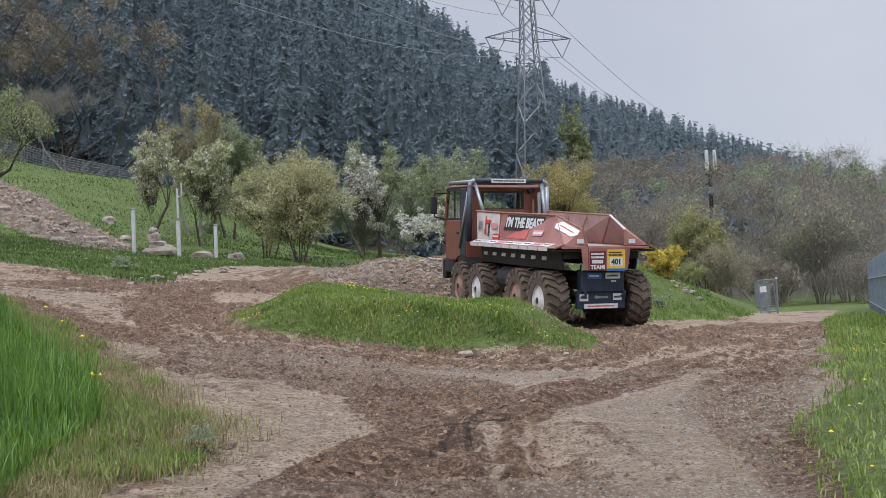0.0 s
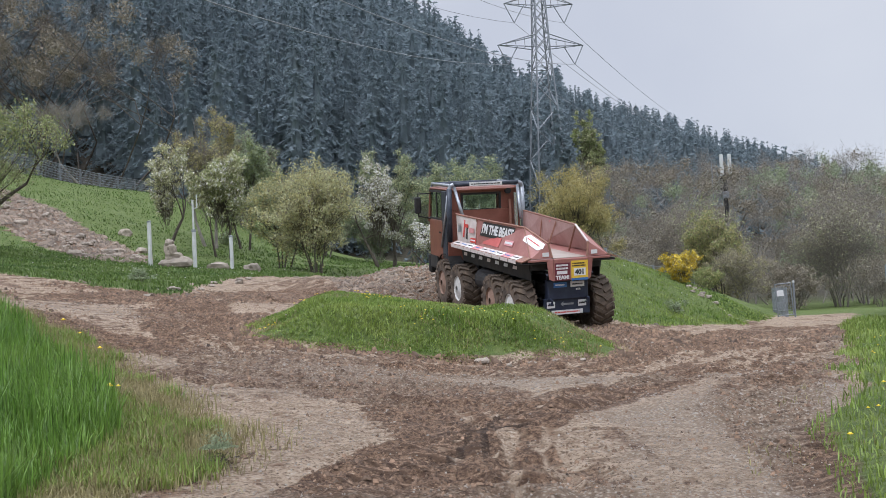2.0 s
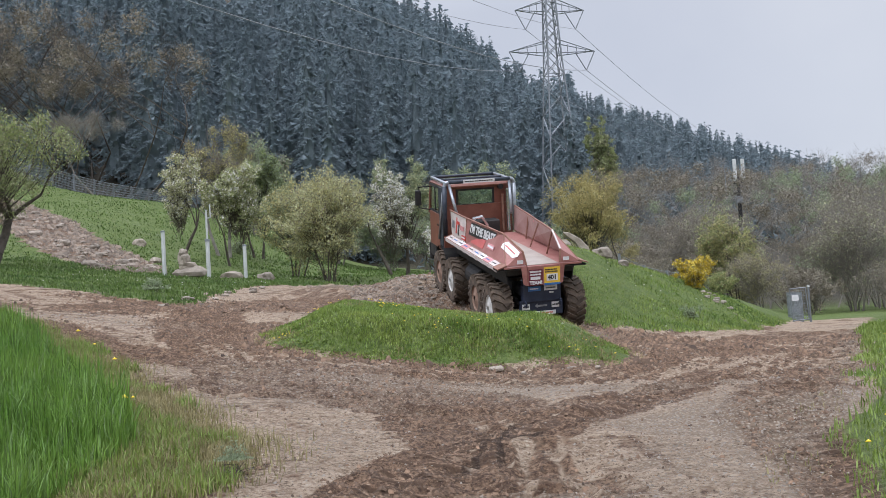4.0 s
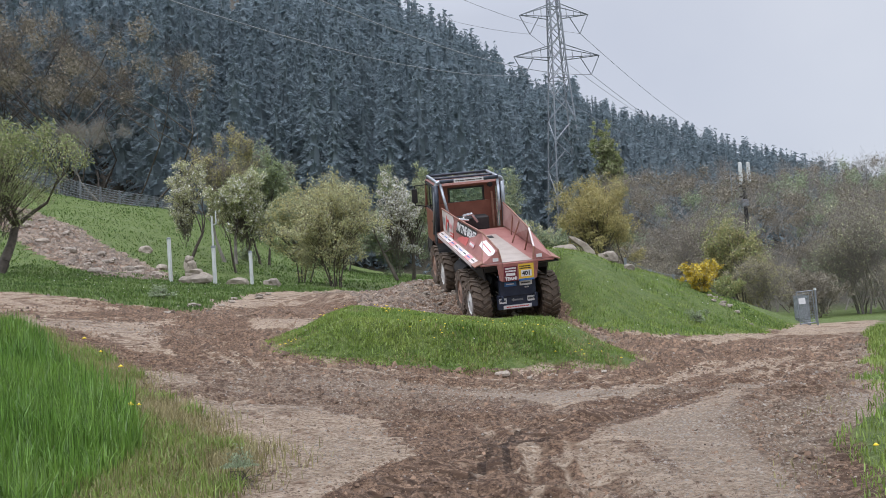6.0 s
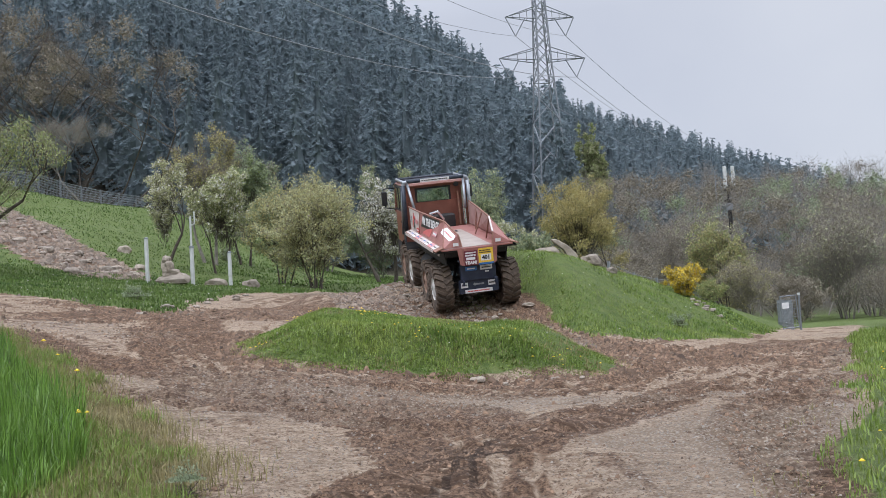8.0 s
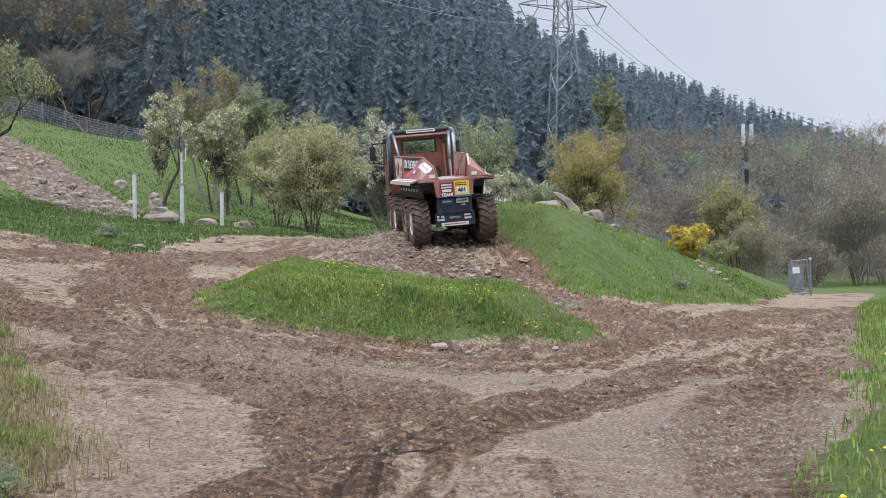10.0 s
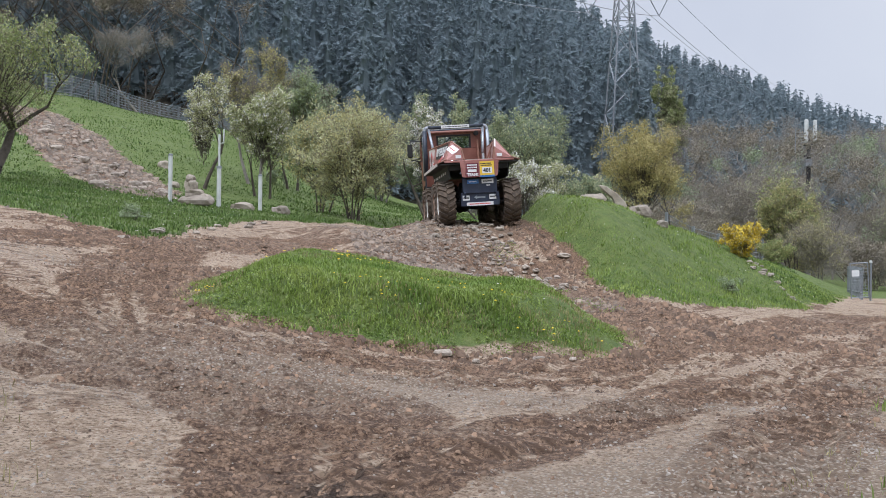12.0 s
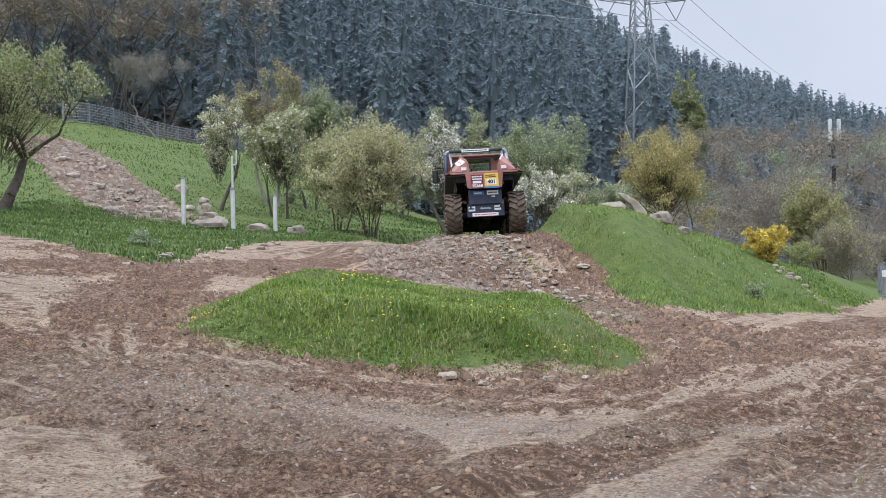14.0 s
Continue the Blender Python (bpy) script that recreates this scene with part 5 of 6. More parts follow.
def make_fences():
    x0, y0, x1, y1 = -33.6, 79.0, -27.0, 107.5
    ln, a = math.hypot(x1 - x0, y1 - y0), math.degrees(math.atan2(y1 - y0, x1 - x0))
    z0 = float(terrain(x0, y0))
    root = empty("mesh_fence", pose(x0, y0, z0, 0, 0, a), "grey double-wire mesh fence along the top of the slope", "fence")
    mesh_panel(root, ln, 1.5, 2.9, 0.017, 8, lambda d: float(terrain(x0 + (x1 - x0) * d / ln, y0 + (y1 - y0) * d / ln)) - z0)
    x0, y0, x1, y1 = 7.0, 53.5, 13.0, 62.5
    ln2, a = math.hypot(x1 - x0, y1 - y0), math.degrees(math.atan2(y1 - y0, x1 - x0))
    z1 = float(terrain(x0, y0))
    root = empty("wire_fence", pose(x0, y0, z1, 0, 0, a), "low grey wire fence behind the bank", "fence")
    mesh_panel(root, ln2, 1.15, 2.6, 0.008, 6, lambda d: float(terrain(x0 + (x1 - x0) * d / ln2, y0 + (y1 - y0) * d / ln2)) - z1)


def make_gate():
    x, y = 16.05, 57.0
    z = float(terrain(x, y))
    root = empty("site_gate", pose(x, y, z - 0.02, 0, -3, 10), "open galvanised mesh gate with a white notice", "gate")
    bm = bmesh.new()
    for a, b in (((0, 0, 0), (0, 0, 1.75)), ((0.86, 0, 0.05), (0.86, 0, 1.75)), ((0, 0, 1.72), (0.86, 0, 1.72)), ((0, 0, 0.1), (0.86, 0, 0.1))):
        add_tube(bm, a, b, 0.03, None, 8)
    part("gate_frame", bm, M_GALV, root)
    bm = bmesh.new()
    for k in range(1, 6):
        add_tube(bm, (0.86 * k / 6, 0, 0.1), (0.86 * k / 6, 0, 1.72), 0.009, None, 4)
    for k in range(1, 12):
        add_tube(bm, (0, 0, 0.1 + 1.62 * k / 12), (0.86, 0, 0.1 + 1.62 * k / 12), 0.009, None, 4)
    part("wire_mesh", bm, M_GALV, root)
    part("notice", box((0.06, -0.03, 1.1), (0.42, -0.015, 1.4)), M_SIGNWHITE, root, "white notice board")
    post = empty("gate_post", pose(16.98, 57.2, z - 0.3), "grey gate post with a white cap", "post")
    part("shaft", tube((0, 0, -0.2), (0, 0, 2.05), 0.05, None, 10), M_GALV, post)
    part("cap", tube((0, 0, 2.05), (0, 0, 2.16), 0.075, 0.06, 10), M_POSTWHITE, post)
    x0, y0, x1, y1 = 16.9, 58.2, 17.9, 64.5
    ln, a = math.hypot(x1 - x0, y1 - y0), math.degrees(math.atan2(y1 - y0, x1 - x0))
    root = empty("gate_side_fence", pose(x0, y0, float(terrain(x0, y0)), 0, 0, a), "dark vertical bar fence beside the gate", "fence")
    for k in range(14):
        d = ln * k / 13
        part("bar", tube((d, 0, -0.2), (d, 0, 1.55), 0.03, None, 6), M_GALV, root)
    for h in (0.3, 1.4):
        part("rail", tube((0, 0, h), (ln, 0, h), 0.025, None, 6), M_GALV, root)


def make_board_wall():
    x0, y0, x1, y1 = 11.2, 27.0, 23.2, 61.0
    ln, a = math.hypot(x1 - x0, y1 - y0), math.degrees(math.atan2(y1 - y0, x1 - x0))
    z0 = float(terrain(x0, y0))
    root = empty("board_fence", pose(x0, y0, z0, 0, 0, a), "tall fence of blue-grey upright metal boards", "fence")
    bm = box((0, 0, -0.5), (0.30, 0.035, 2.45), 0.006)
    me = bpy.data.meshes.new("board")
    bm.to_mesh(me)
    bm.free()
    me.materials.append(M_WALLBLUE)
    n = int(ln / 0.36)
    for k in range(n):
        d = k * 0.36
        ob = new("board", me)
        ob.parent = root
        g = float(terrain(x0 + (x1 - x0) * d / ln, y0 + (y1 - y0) * d / ln)) - z0
        ob.location = (d, 0.02 * (k % 2), g + 0.03 * math.sin(k * 1.7))
    for h in (0.4, 1.6):
        v, f = branch_tubes([(np.array([d, 0.09, float(terrain(x0 + (x1 - x0) * d / ln, y0 + (y1 - y0) * d / ln)) - z0 + h]), np.array([d + ln / 8, 0.09, float(terrain(x0 + (x1 - x0) * (d + ln / 8) / ln, y0 + (y1 - y0) * (d + ln / 8) / ln)) - z0 + h]), 0.03, 0.03) for d in np.arange(8) * ln / 8], 4)
        mesh_object("rail", v, f, M_GALV, root)


# ---- the truck: x to its right, y ahead, z up from the ground under the rear axle ----
AXLES = (0.0, 1.45, 4.35, 5.85)
WHEEL_R = 0.71
LOW_PARTS = ("axle", "spring", "drive_shaft", "team_sign", "number_sign", "rear_frame", "blue_sign", "white_sign", "small_sign", "bumper_strip", "tow_hook", "arrow_mark", "light_bar", "tail_bracket", "tail_board")


def tyre_mesh():
    bm = lathe([(-0.25, 0.36), (-0.26, 0.44), (-0.255, 0.56), (-0.22, 0.62), (-0.1, 0.638), (0.1, 0.638), (0.22, 0.62), (0.255, 0.56), (0.26, 0.44), (0.25, 0.36)], 32, ring=True)
    for k in range(20):
        for s in (-1, 1):
            t = 2 * math.pi * (k + 0.25 * (1 + s)) / 20
            m = Matrix.Rotation(t, 4, "X") @ Matrix.Translation((s * 0.125, 0, 0.645)) @ Matrix.Rotation(s * 0.5, 4, "Z")
            add_box(bm, (-0.125, -0.04, -0.04), (0.125, 0.04, 0.032), 0, m)
            m = Matrix.Rotation(t + s * 0.09, 4, "X") @ Matrix.Translation((s * 0.242, 0, 0.59))
            add_box(bm, (-0.03, -0.045, -0.06), (0.03, 0.045, 0.055), 0, m)
    bmesh.ops.scale(bm, vec=(1.04, 1.06, 1.06), verts=bm.verts)
    me = bpy.data.meshes.new("tyre")
    bm.to_mesh(me)
    bm.free()
    me.materials.append(M_RUBBER)
    return me


def disc_mesh(material, name):
    bm = lathe([(0.0, 0.37), (0.02, 0.37), (0.05, 0.34), (-0.02, 0.30), (-0.05, 0.20), (-0.03, 0.14), (0.06, 0.12), (0.075, 0.08)], 24)
    for k in range(8):
        t = 2 * math.pi * k / 8
        add_tube(bm, (-0.05, 0.22 * math.cos(t), 0.22 * math.sin(t)), (0.0, 0.22 * math.cos(t), 0.22 * math.sin(t)), 0.018, None, 6)
    bmesh.ops.scale(bm, vec=(1, 1.05, 1.05), verts=bm.verts)
    me = bpy.data.meshes.new(name)
    bm.to_mesh(me)
    bm.free()
    me.materials.append(material)
    return me


def sign(parent, name, centre, u, v, w, h, material, label="", lift=0.006):
    """A thin plate at centre, its width along u and its height along v."""
    u, v = Vector(u).normalized(), Vector(v).normalized()
    nrm = u.cross(v).normalized()
    v = nrm.cross(u)
    m = Matrix((u, v, nrm)).transposed().to_4x4()
    m.translation = Vector(centre) + nrm * lift
    ob = part(name, box((-w / 2, -h / 2, -0.004), (w / 2, h / 2, 0.004)), material, parent, label)
    ob.matrix_basis = m
    return ob


def lettering(parent, name, body, m, size, material, bold=0.0, shear=0.0):
    cu = bpy.data.curves.new("letters", "FONT")
    cu.body, cu.size, cu.extrude, cu.offset, cu.shear = body, size, 0.003, bold, shear
    cu.align_x, cu.align_y, cu.resolution_u = "CENTER", "CENTER", 3
    tmp = bpy.data.objects.new("letters", cu)
    scene.collection.objects.link(tmp)
    dg = bpy.context.evaluated_depsgraph_get()
    me = bpy.data.meshes.new_from_object(tmp.evaluated_get(dg))
    bpy.data.objects.remove(tmp)
    me.materials.clear()
    me.materials.append(material)
    ob = new(name, me)
    ob.parent = parent
    ob.matrix_basis = m
    return ob


def bars(parent, name, w, h, rows, material, seed=0):
    """Plain bars for writing too small to read, in the plate's own plane."""
    rs = random.Random(seed)
    bm = bmesh.new()
    for r in range(rows):
        x = -w / 2
        y = h / 2 - (r + 0.5) * h / rows
        while x < w / 2 - 0.02:
            k = min(rs.uniform(0.05, 0.13) * max(w, 0.3), w / 2 - x)
            add_box(bm, (x, y - 0.28 * h / rows, 0.004), (x + k * 0.82, y + 0.28 * h / rows, 0.008))
            x += k
    return tagged(part(name, bm, material, parent), kind="stuff")


def make_truck():
    root = empty("trial_truck", Matrix(), "muddy red eight-wheeled off-road trial truck climbing the ramp", "truck")
    # chassis
    bm = bmesh.new()
    for s in (-1, 1):
        add_box(bm, (s * 0.42 - 0.06, -0.75, 0.95), (s * 0.42 + 0.06, 7.0, 1.2), 0.01)
    for y in (-0.6, 0.7, 2.1, 3.0, 3.7, 5.1, 6.6):
        add_box(bm, (-0.42, y - 0.05, 0.98), (0.42, y + 0.05, 1.16))
    part("chassis", bm, M_CHASSIS, root, "dark steel chassis frame")
    for k, y in enumerate(AXLES):
        bm = tube((-0.85, y, WHEEL_R), (0.85, y, WHEEL_R), 0.09, None, 10)
        bmesh.ops.create_icosphere(bm, subdivisions=2, radius=0.22, matrix=Matrix.Translation((0.05, y, WHEEL_R)))
        part("axle", bm, M_CHASSIS, root)
        for s in (-1, 1):
            bm = bmesh.new()
            for i in range(4):
                L = 0.62 - 0.11 * i
                add_box(bm, (s * 0.55 - 0.045, y - L, WHEEL_R + 0.13 + 0.03 * i), (s * 0.55 + 0.045, y + L, WHEEL_R + 0.155 + 0.03 * i))
            add_tube(bm, (s * 0.62, y + 0.15, WHEEL_R + 0.1), (s * 0.5, y + 0.22, 1.35), 0.045, None, 8)
            part("spring", bm, M_CHASSIS, root)
    part("fuel_tank", lathe([(2.2, 0.28), (2.22, 0.31), (3.4, 0.31), (3.42, 0.28)], 16), M_CHASSIS, root).matrix_basis = pose(-0.78, 0, 0.98, 0, 0, 90)
    part("air_tank", tube((0.75, 2.3, 0.95), (0.75, 3.4, 0.95), 0.24, None, 14), M_CHASSIS, root)
    part("battery_box", box((-0.95, 3.0, 0.75), (-0.6, 3.45, 1.2), 0.02), M_CHASSIS, root)
    part("drive_shaft", tube((0.05, 0.2, WHEEL_R), (0.05, 5.6, 0.85), 0.06, None, 8), M_CHASSIS, root)
    # underside of the bed and inner guards
    part("bed_underside", box((-0.95, -0.7, 1.62), (0.95, 4.85, 1.86), 0.02), M_CHASSIS, root)
    for s in (-1, 1):
        guard = part("side_guard", plate([(s * 1.0, -0.6, 1.86), (s * 1.0, 4.85, 1.86), (s * 0.93, 4.85, 1.36), (s * 0.93, -0.6, 1.36)], 0.03), M_CHASSIS, root, "dark side guard under the bed")
        for k in range(7):
            y = 4.5 - 0.68 * k
            p = sign(guard, "sticker", (s * 0.985, y, 1.66), (0, -s, 0), (-s * 0.15, 0, 1), 0.28, 0.2, M_SIGNWHITE if k % 3 else M_PANELWHITE, lift=0.02)
            bars(p, "print", 0.22, 0.14, 2, M_SIGNBLACK, k)
    # bed
    part("bed_wing_underside", box((-1.27, -0.9, 1.80), (1.27, 4.9, 1.84), 0.01), M_CHASSIS, root)
    part("bed_floor", box((-1.12, -0.94, 1.86), (1.12, 4.85, 1.92), 0.01), M_PANEL, root, "dusty red bed floor")
    part("floor_plate", box((-0.44, -0.93, 1.924), (0.44, 3.6, 1.938)), M_FLOOR, root, "scraped bright steel plate on the bed")
    part("floor_hatch", box((-0.2, 3.0, 1.94), (0.24, 3.35, 1.952)), M_CHASSIS, root)
    for s in (-1, 1):
        Ff, Fr, Fm = Vector((s * 1.06, 4.95, 1.94)), Vector((s * 1.06, -0.92, 1.94)), Vector((s * 1.06, 3.3, 1.94))
        Tf, Tm, Tp = Vector((s * 1.08, 4.95, 2.76)), Vector((s * 0.98, 3.3, 2.71)), Vector((s * 0.72, 0.3, 2.64))
        Ri, Rb = Vector((s * 0.54, -0.84, 2.3)), Vector((s * 0.48, -0.93, 1.94))
        o = (lambda *p: list(p)) if s > 0 else (lambda *p: list(p)[::-1])
        side = part("front_panel", plate(o(Ff, Tf, Tm, Fm), 0.02), M_PANELWHITE if s < 0 else M_PANELPALE, root, "dusty whitish sloping bed panel" if s < 0 else "faded red sloping bed panel")
        mid = part("middle_panel", plate(o(Fm, Tm, Tp), 0.02), M_PANEL if s < 0 else M_PANELPALE, root)
        low = part("lower_panel", plate(o(Fm, Tp, Fr), 0.02), M_PANEL if s < 0 else M_PANELPALE, root)
        rear = part("rear_panel", plate(o(Fr, Tp, Ri), 0.02), M_PANEL, root)
        part("tail_panel", plate(o(Fr, Ri, Rb), 0.02), M_PANEL, root)
        for a, b in ((Tf, Tm), (Tm, Tp), (Tp, Ri), (Ri, Rb), (Tm, Fm), (Tp, Fr)):
            part("rail", tube(a, b, 0.028 if (a, b) not in ((Tm, Fm), (Tp, Fr)) else 0.018, None, 8), M_RUST if (a, b) != (Tp, Ri) or s < 0 else M_PANELWHITE, root)
        for (x0, y0), (x1, y1, z1) in (((0.98, 3.3), (1.0, 3.3, 2.71)), ((0.70, 0.6), (0.72, 0.3, 2.64)), ((0.62, 1.9), (0.87, 1.9, 2.67))):
            part("bed_post", tube((s * x0 * 0.92, y0, 1.92), (s * x1, y1, z1), 0.024, None, 8), M_RUST, root)
        flange = part("flange", plate(o((s * 1.03, -0.94, 1.95), (s * 1.03, 5.0, 1.95), (s * 1.3, 5.0, 1.86), (s * 1.3, -0.94, 1.86)), 0.03), M_RUST, root, "rust-brown edge flange of the bed")
        if s < 0:
            for k in range(9):
                y = 4.55 - 0.6 * k
                p = sign(flange, "sticker", (-1.175, y, 1.905), (0, -1, 0), (0.27, 0, 0.09), 0.56, 0.2, (M_PANELWHITE, M_PANELWHITE, M_SIGNWHITE, M_SIGNPINK)[k % 4], lift=0.038)
                bars(p, "print", 0.38, 0.07, 1, M_SIGNBLUE if k % 2 else M_SIGNBLACK, k)
                sign(flange, "edge_sticker", (-1.302, y, 1.85), (0, -1, 0), (0, 0, 1), 0.56, 0.09, M_PANELWHITE, lift=0.006)
            u = Vector((0, -1, 0))
            up = (Tm - Fm).normalized()
            # front panel: plain emblem in red and black with a bar
            c = (Ff + Tf + Tm + Fm) / 4
            p = sign(side, "emblem_stroke", c + Vector((-0.02, 0.12, 0.03)), u, up, 0.10, 0.5, M_SIGNRED, lift=0.012)
            sign(side, "emblem_stroke", c + Vector((-0.02, -0.10, 0.13)), u, up, 0.3, 0.10, M_SIGNRED, lift=0.013)
            sign(side, "emblem_stroke", c + Vector((-0.02, -0.12, -0.08)), u, up, 0.10, 0.36, M_SIGNBLACK, lift=0.012)
            for k in range(3):
                sign(side, "emblem_shade", c + Vector((-0.02, 0.62 - 0.1 * k, 0.08)), u, up, 0.06, 0.34, M_TUBE, lift=0.012)
            p = sign(side, "name_strip", c + Vector((-0.02, -0.52, 0.02)), u, up, 0.42, 0.14, M_SIGNPINK, lift=0.012)
            p = sign(side, "red_sticker", Fm.lerp(Tm, 0.18) + Vector((0, 0.2, 0)), u, up, 0.5, 0.14, M_SIGNRED, lift=0.02)
            bars(p, "print", 0.4, 0.07, 1, M_SIGNWHITE, 3)
            # middle panel: slogan on a dark field
            nrm = (Tp - Tm).cross(Fm - Tm).normalized()
            nrm = nrm if nrm.x < 0 else -nrm
            uu = (Tp - Tm).normalized()
            vv = nrm.cross(uu)
            at = lambda a, b: Tm + (Tp - Tm) * a - vv * b
            m = Matrix((uu, vv, nrm)).transposed().to_4x4()
            m.translation = at(0.46, 0.25) + nrm * 0.014
            bm = bmesh.new()
            pl = [(-1.12, -0.2), (0.95, -0.2), (1.15, 0.2), (-0.92, 0.2)]
            bm.faces.new([bm.verts.new((px, py, 0)) for px, py in pl])
            field = part("slogan_field", bm, M_SIGNBLACK, mid, "black slanted field behind the white slogan")
            field.matrix_basis = m
            lettering(field, "slogan", "I'M THE BEAST", Matrix.Translation((0, 0, 0.006)) @ Matrix.Diagonal((0.92, 1, 1, 1)), 0.34, M_SIGNWHITE, 0.014, 0.25)
            m2 = m.copy()
            nl = (Tp - Fm).cross(Fr - Fm).normalized()
            nl = nl if nl.x < 0 else -nl
            vl = nl.cross(u)
            c = Fm * 0.30 + Tp * 0.34 + Fr * 0.36
            p = sign(low, "pink_sticker", c + Vector((0, 0.1, 0.02)), u, vl, 0.62, 0.15, M_SIGNPINK, lift=0.014)
            bars(p, "print", 0.56, 0.11, 1, M_SIGNWHITE, 8)
            sign(low, "red_stripe", Fm.lerp(Fr, 0.27) + vl * 0.24, u, vl, 1.3, 0.26, M_PANELRED, lift=0.011)
            # rear facet: white lozenge
            nr = (Ri - Fr).cross(Tp - Fr).normalized()
            nr = nr if nr.x < 0 else -nr
            ur = (Ri - Tp).normalized()
            vr = nr.cross(ur)
            m3 = Matrix((ur, vr, nr)).transposed().to_4x4()
            m3.translation = (Fr + Tp * 1.1 + Ri) / 3.1 + nr * 0.014
            bm = bmesh.new()
            bm.faces.new([bm.verts.new(q) for q in [(-0.46, 0, 0), (-0.36, -0.13, 0), (0.36, -0.13, 0), (0.46, 0, 0), (0.36, 0.13, 0), (-0.36, 0.13, 0)]])
            ld = part("white_lozenge", bm, M_SIGNWHITE, rear, "white lozenge sticker with red bars")
            ld.matrix_basis = m3
            bars(ld, "print", 0.6, 0.05, 1, M_SIGNRED, 2)
        else:
            pi = (Tm + Fm + Tp) / 3
            p = sign(mid, "inner_print", pi + Vector((-0.03, -0.2, 0.12)), (0, 1, 0), Vector((-0.35, 0, 1)), 0.9, 0.12, M_SIGNPINK, lift=0.022)
        sign(root, "small_sticker", (s * 0.66, -0.93, 2.04), (1, 0, 0), (0, 0, 1), 0.17, 0.1, M_SIGNWHITE, lift=0.02)
    # pipes and hoses behind the cab
    bm = polytube([(-0.35, 4.9, 2.0), (-0.35, 4.85, 2.45), (-0.1, 4.75, 2.5), (0.1, 4.8, 2.2)], 0.055)
    part("hydraulic_pipe", bm, M_CHROME, root, "bright bent pipe behind the cab")
    part("hydraulic_pipe", polytube([(-0.55, 4.9, 2.0), (-0.5, 4.8, 2.35), (-0.2, 4.7, 2.3)], 0.045), M_CHROME, root)
    part("engine_box", box((-0.55, 4.9, 1.9), (0.55, 5.45, 2.35), 0.03), M_CHASSIS, root)
    # tail
    part("tail_board", box((-0.46, -0.99, 1.46), (0.46, -0.94, 2.01), 0.01), M_PANEL, root)
    for s in (-1, 1):
        part("tail_bracket", plate([(s * 0.46, -0.95, 2.0), (s * 0.62, -0.9, 1.98), (s * 0.56, -0.9, 1.5), (s * 0.46, -0.95, 1.46)][::s], 0.03), M_PANEL, root)
    y = (0, 0, 1)
    p = sign(root, "team_sign", (-0.24, -0.995, 1.69), (1, 0, 0), y, 0.4, 0.44, M_SIGNMAROON, "maroon team sign")
    bars(p, "print", 0.34, 0.16, 2, M_SIGNWHITE, 1).matrix_basis = Matrix.Translation((0, 0.12, 0))
    part("truck_shape", box((-0.15, -0.06, 0.004), (0.13, 0.02, 0.008)), M_SIGNWHITE, p)
    lettering(p, "team_word", "TEAM!", Matrix.Translation((0, -0.15, 0.006)), 0.13, M_SIGNWHITE, 0.006)
    p = sign(root, "number_sign", (0.23, -0.995, 1.70), (1, 0, 0), y, 0.46, 0.5, M_SIGNYELLOW, "yellow race number sign")
    bars(p, "print", 0.36, 0.12, 2, M_SIGNBLACK, 5).matrix_basis = Matrix.Translation((-0.02, 0.15, 0))
    part("number_field", box((-0.16, -0.13, 0.004), (0.16, 0.06, 0.008)), M_SIGNWHITE, p)
    part("blue_strip", box((-0.23, -0.25, 0.004), (0.23, -0.19, 0.008)), M_SIGNBLUE, p)
    lettering(p, "race_number", "401", Matrix.Translation((0, -0.04, 0.010)), 0.17, M_SIGNBLACK, 0.008)
    bm = box((-0.55, -0.78, 0.95), (0.55, -0.55, 1.45), 0.02)
    add_box(bm, (-0.62, -0.72, 0.55), (0.62, -0.58, 0.98), 0.02)
    part("rear_frame", bm, M_NAVY, root, "dark navy rear crossmember")
    for s in (-1, 1):
        part("tow_hook", polytube([(s * 0.5, -0.74, 0.85), (s * 0.5, -0.9, 0.85), (s * 0.5, -0.92, 0.95), (s * 0.5, -0.8, 0.98)], 0.03), M_NAVY, root)
        part("light_bar", tube((s * 0.5, -0.62, 1.45), (s * 0.62, -0.9, 1.62), 0.025, None, 6), M_NAVY, root)
    for nm, cx, cz, w, h, mt, ink in (("blue_sign", -0.22, 1.33, 0.36, 0.13, M_SIGNBLUE, M_SIGNWHITE), ("white_sign", 0.25, 1.33, 0.38, 0.14, M_SIGNWHITE, M_SIGNBLACK), ("small_sign", 0.27, 1.2, 0.12, 0.04, M_SIGNWHITE, M_SIGNBLACK)):
        p = sign(root, nm, (cx, -0.785, cz), (1, 0, 0), y, w, h, mt)
        bars(p, "print", w * 0.75, h * 0.5, 1, ink, int(abs(cx) * 50))
    for nm, cx, cz, w, h, mt, ink in (("white_sign", -0.46, 0.82, 0.22, 0.16, M_SIGNWHITE, M_SIGNBLACK), ("white_sign", 0.40, 0.83, 0.22, 0.16, M_SIGNWHITE, M_SIGNBLACK), ("bumper_strip", -0.02, 0.62, 0.86, 0.11, M_SIGNWHITE, M_SIGNRED)):
        p = sign(root, nm, (cx, -0.725, cz), (1, 0, 0), y, w, h, mt)
        bars(p, "print", w * 0.8, h * 0.5, 1, ink, int(abs(cx) * 70) + 1)
    part("arrow_mark", plate([(-0.2, -0.728, 0.83), (-0.12, -0.728, 0.89), (-0.12, -0.728, 0.85), (0.16, -0.728, 0.85), (0.16, -0.728, 0.80), (-0.12, -0.728, 0.80), (-0.12, -0.728, 0.77)], 0.004), M_TUBE, root)
    # cab
    cab = new("cab")
    cab.parent = root
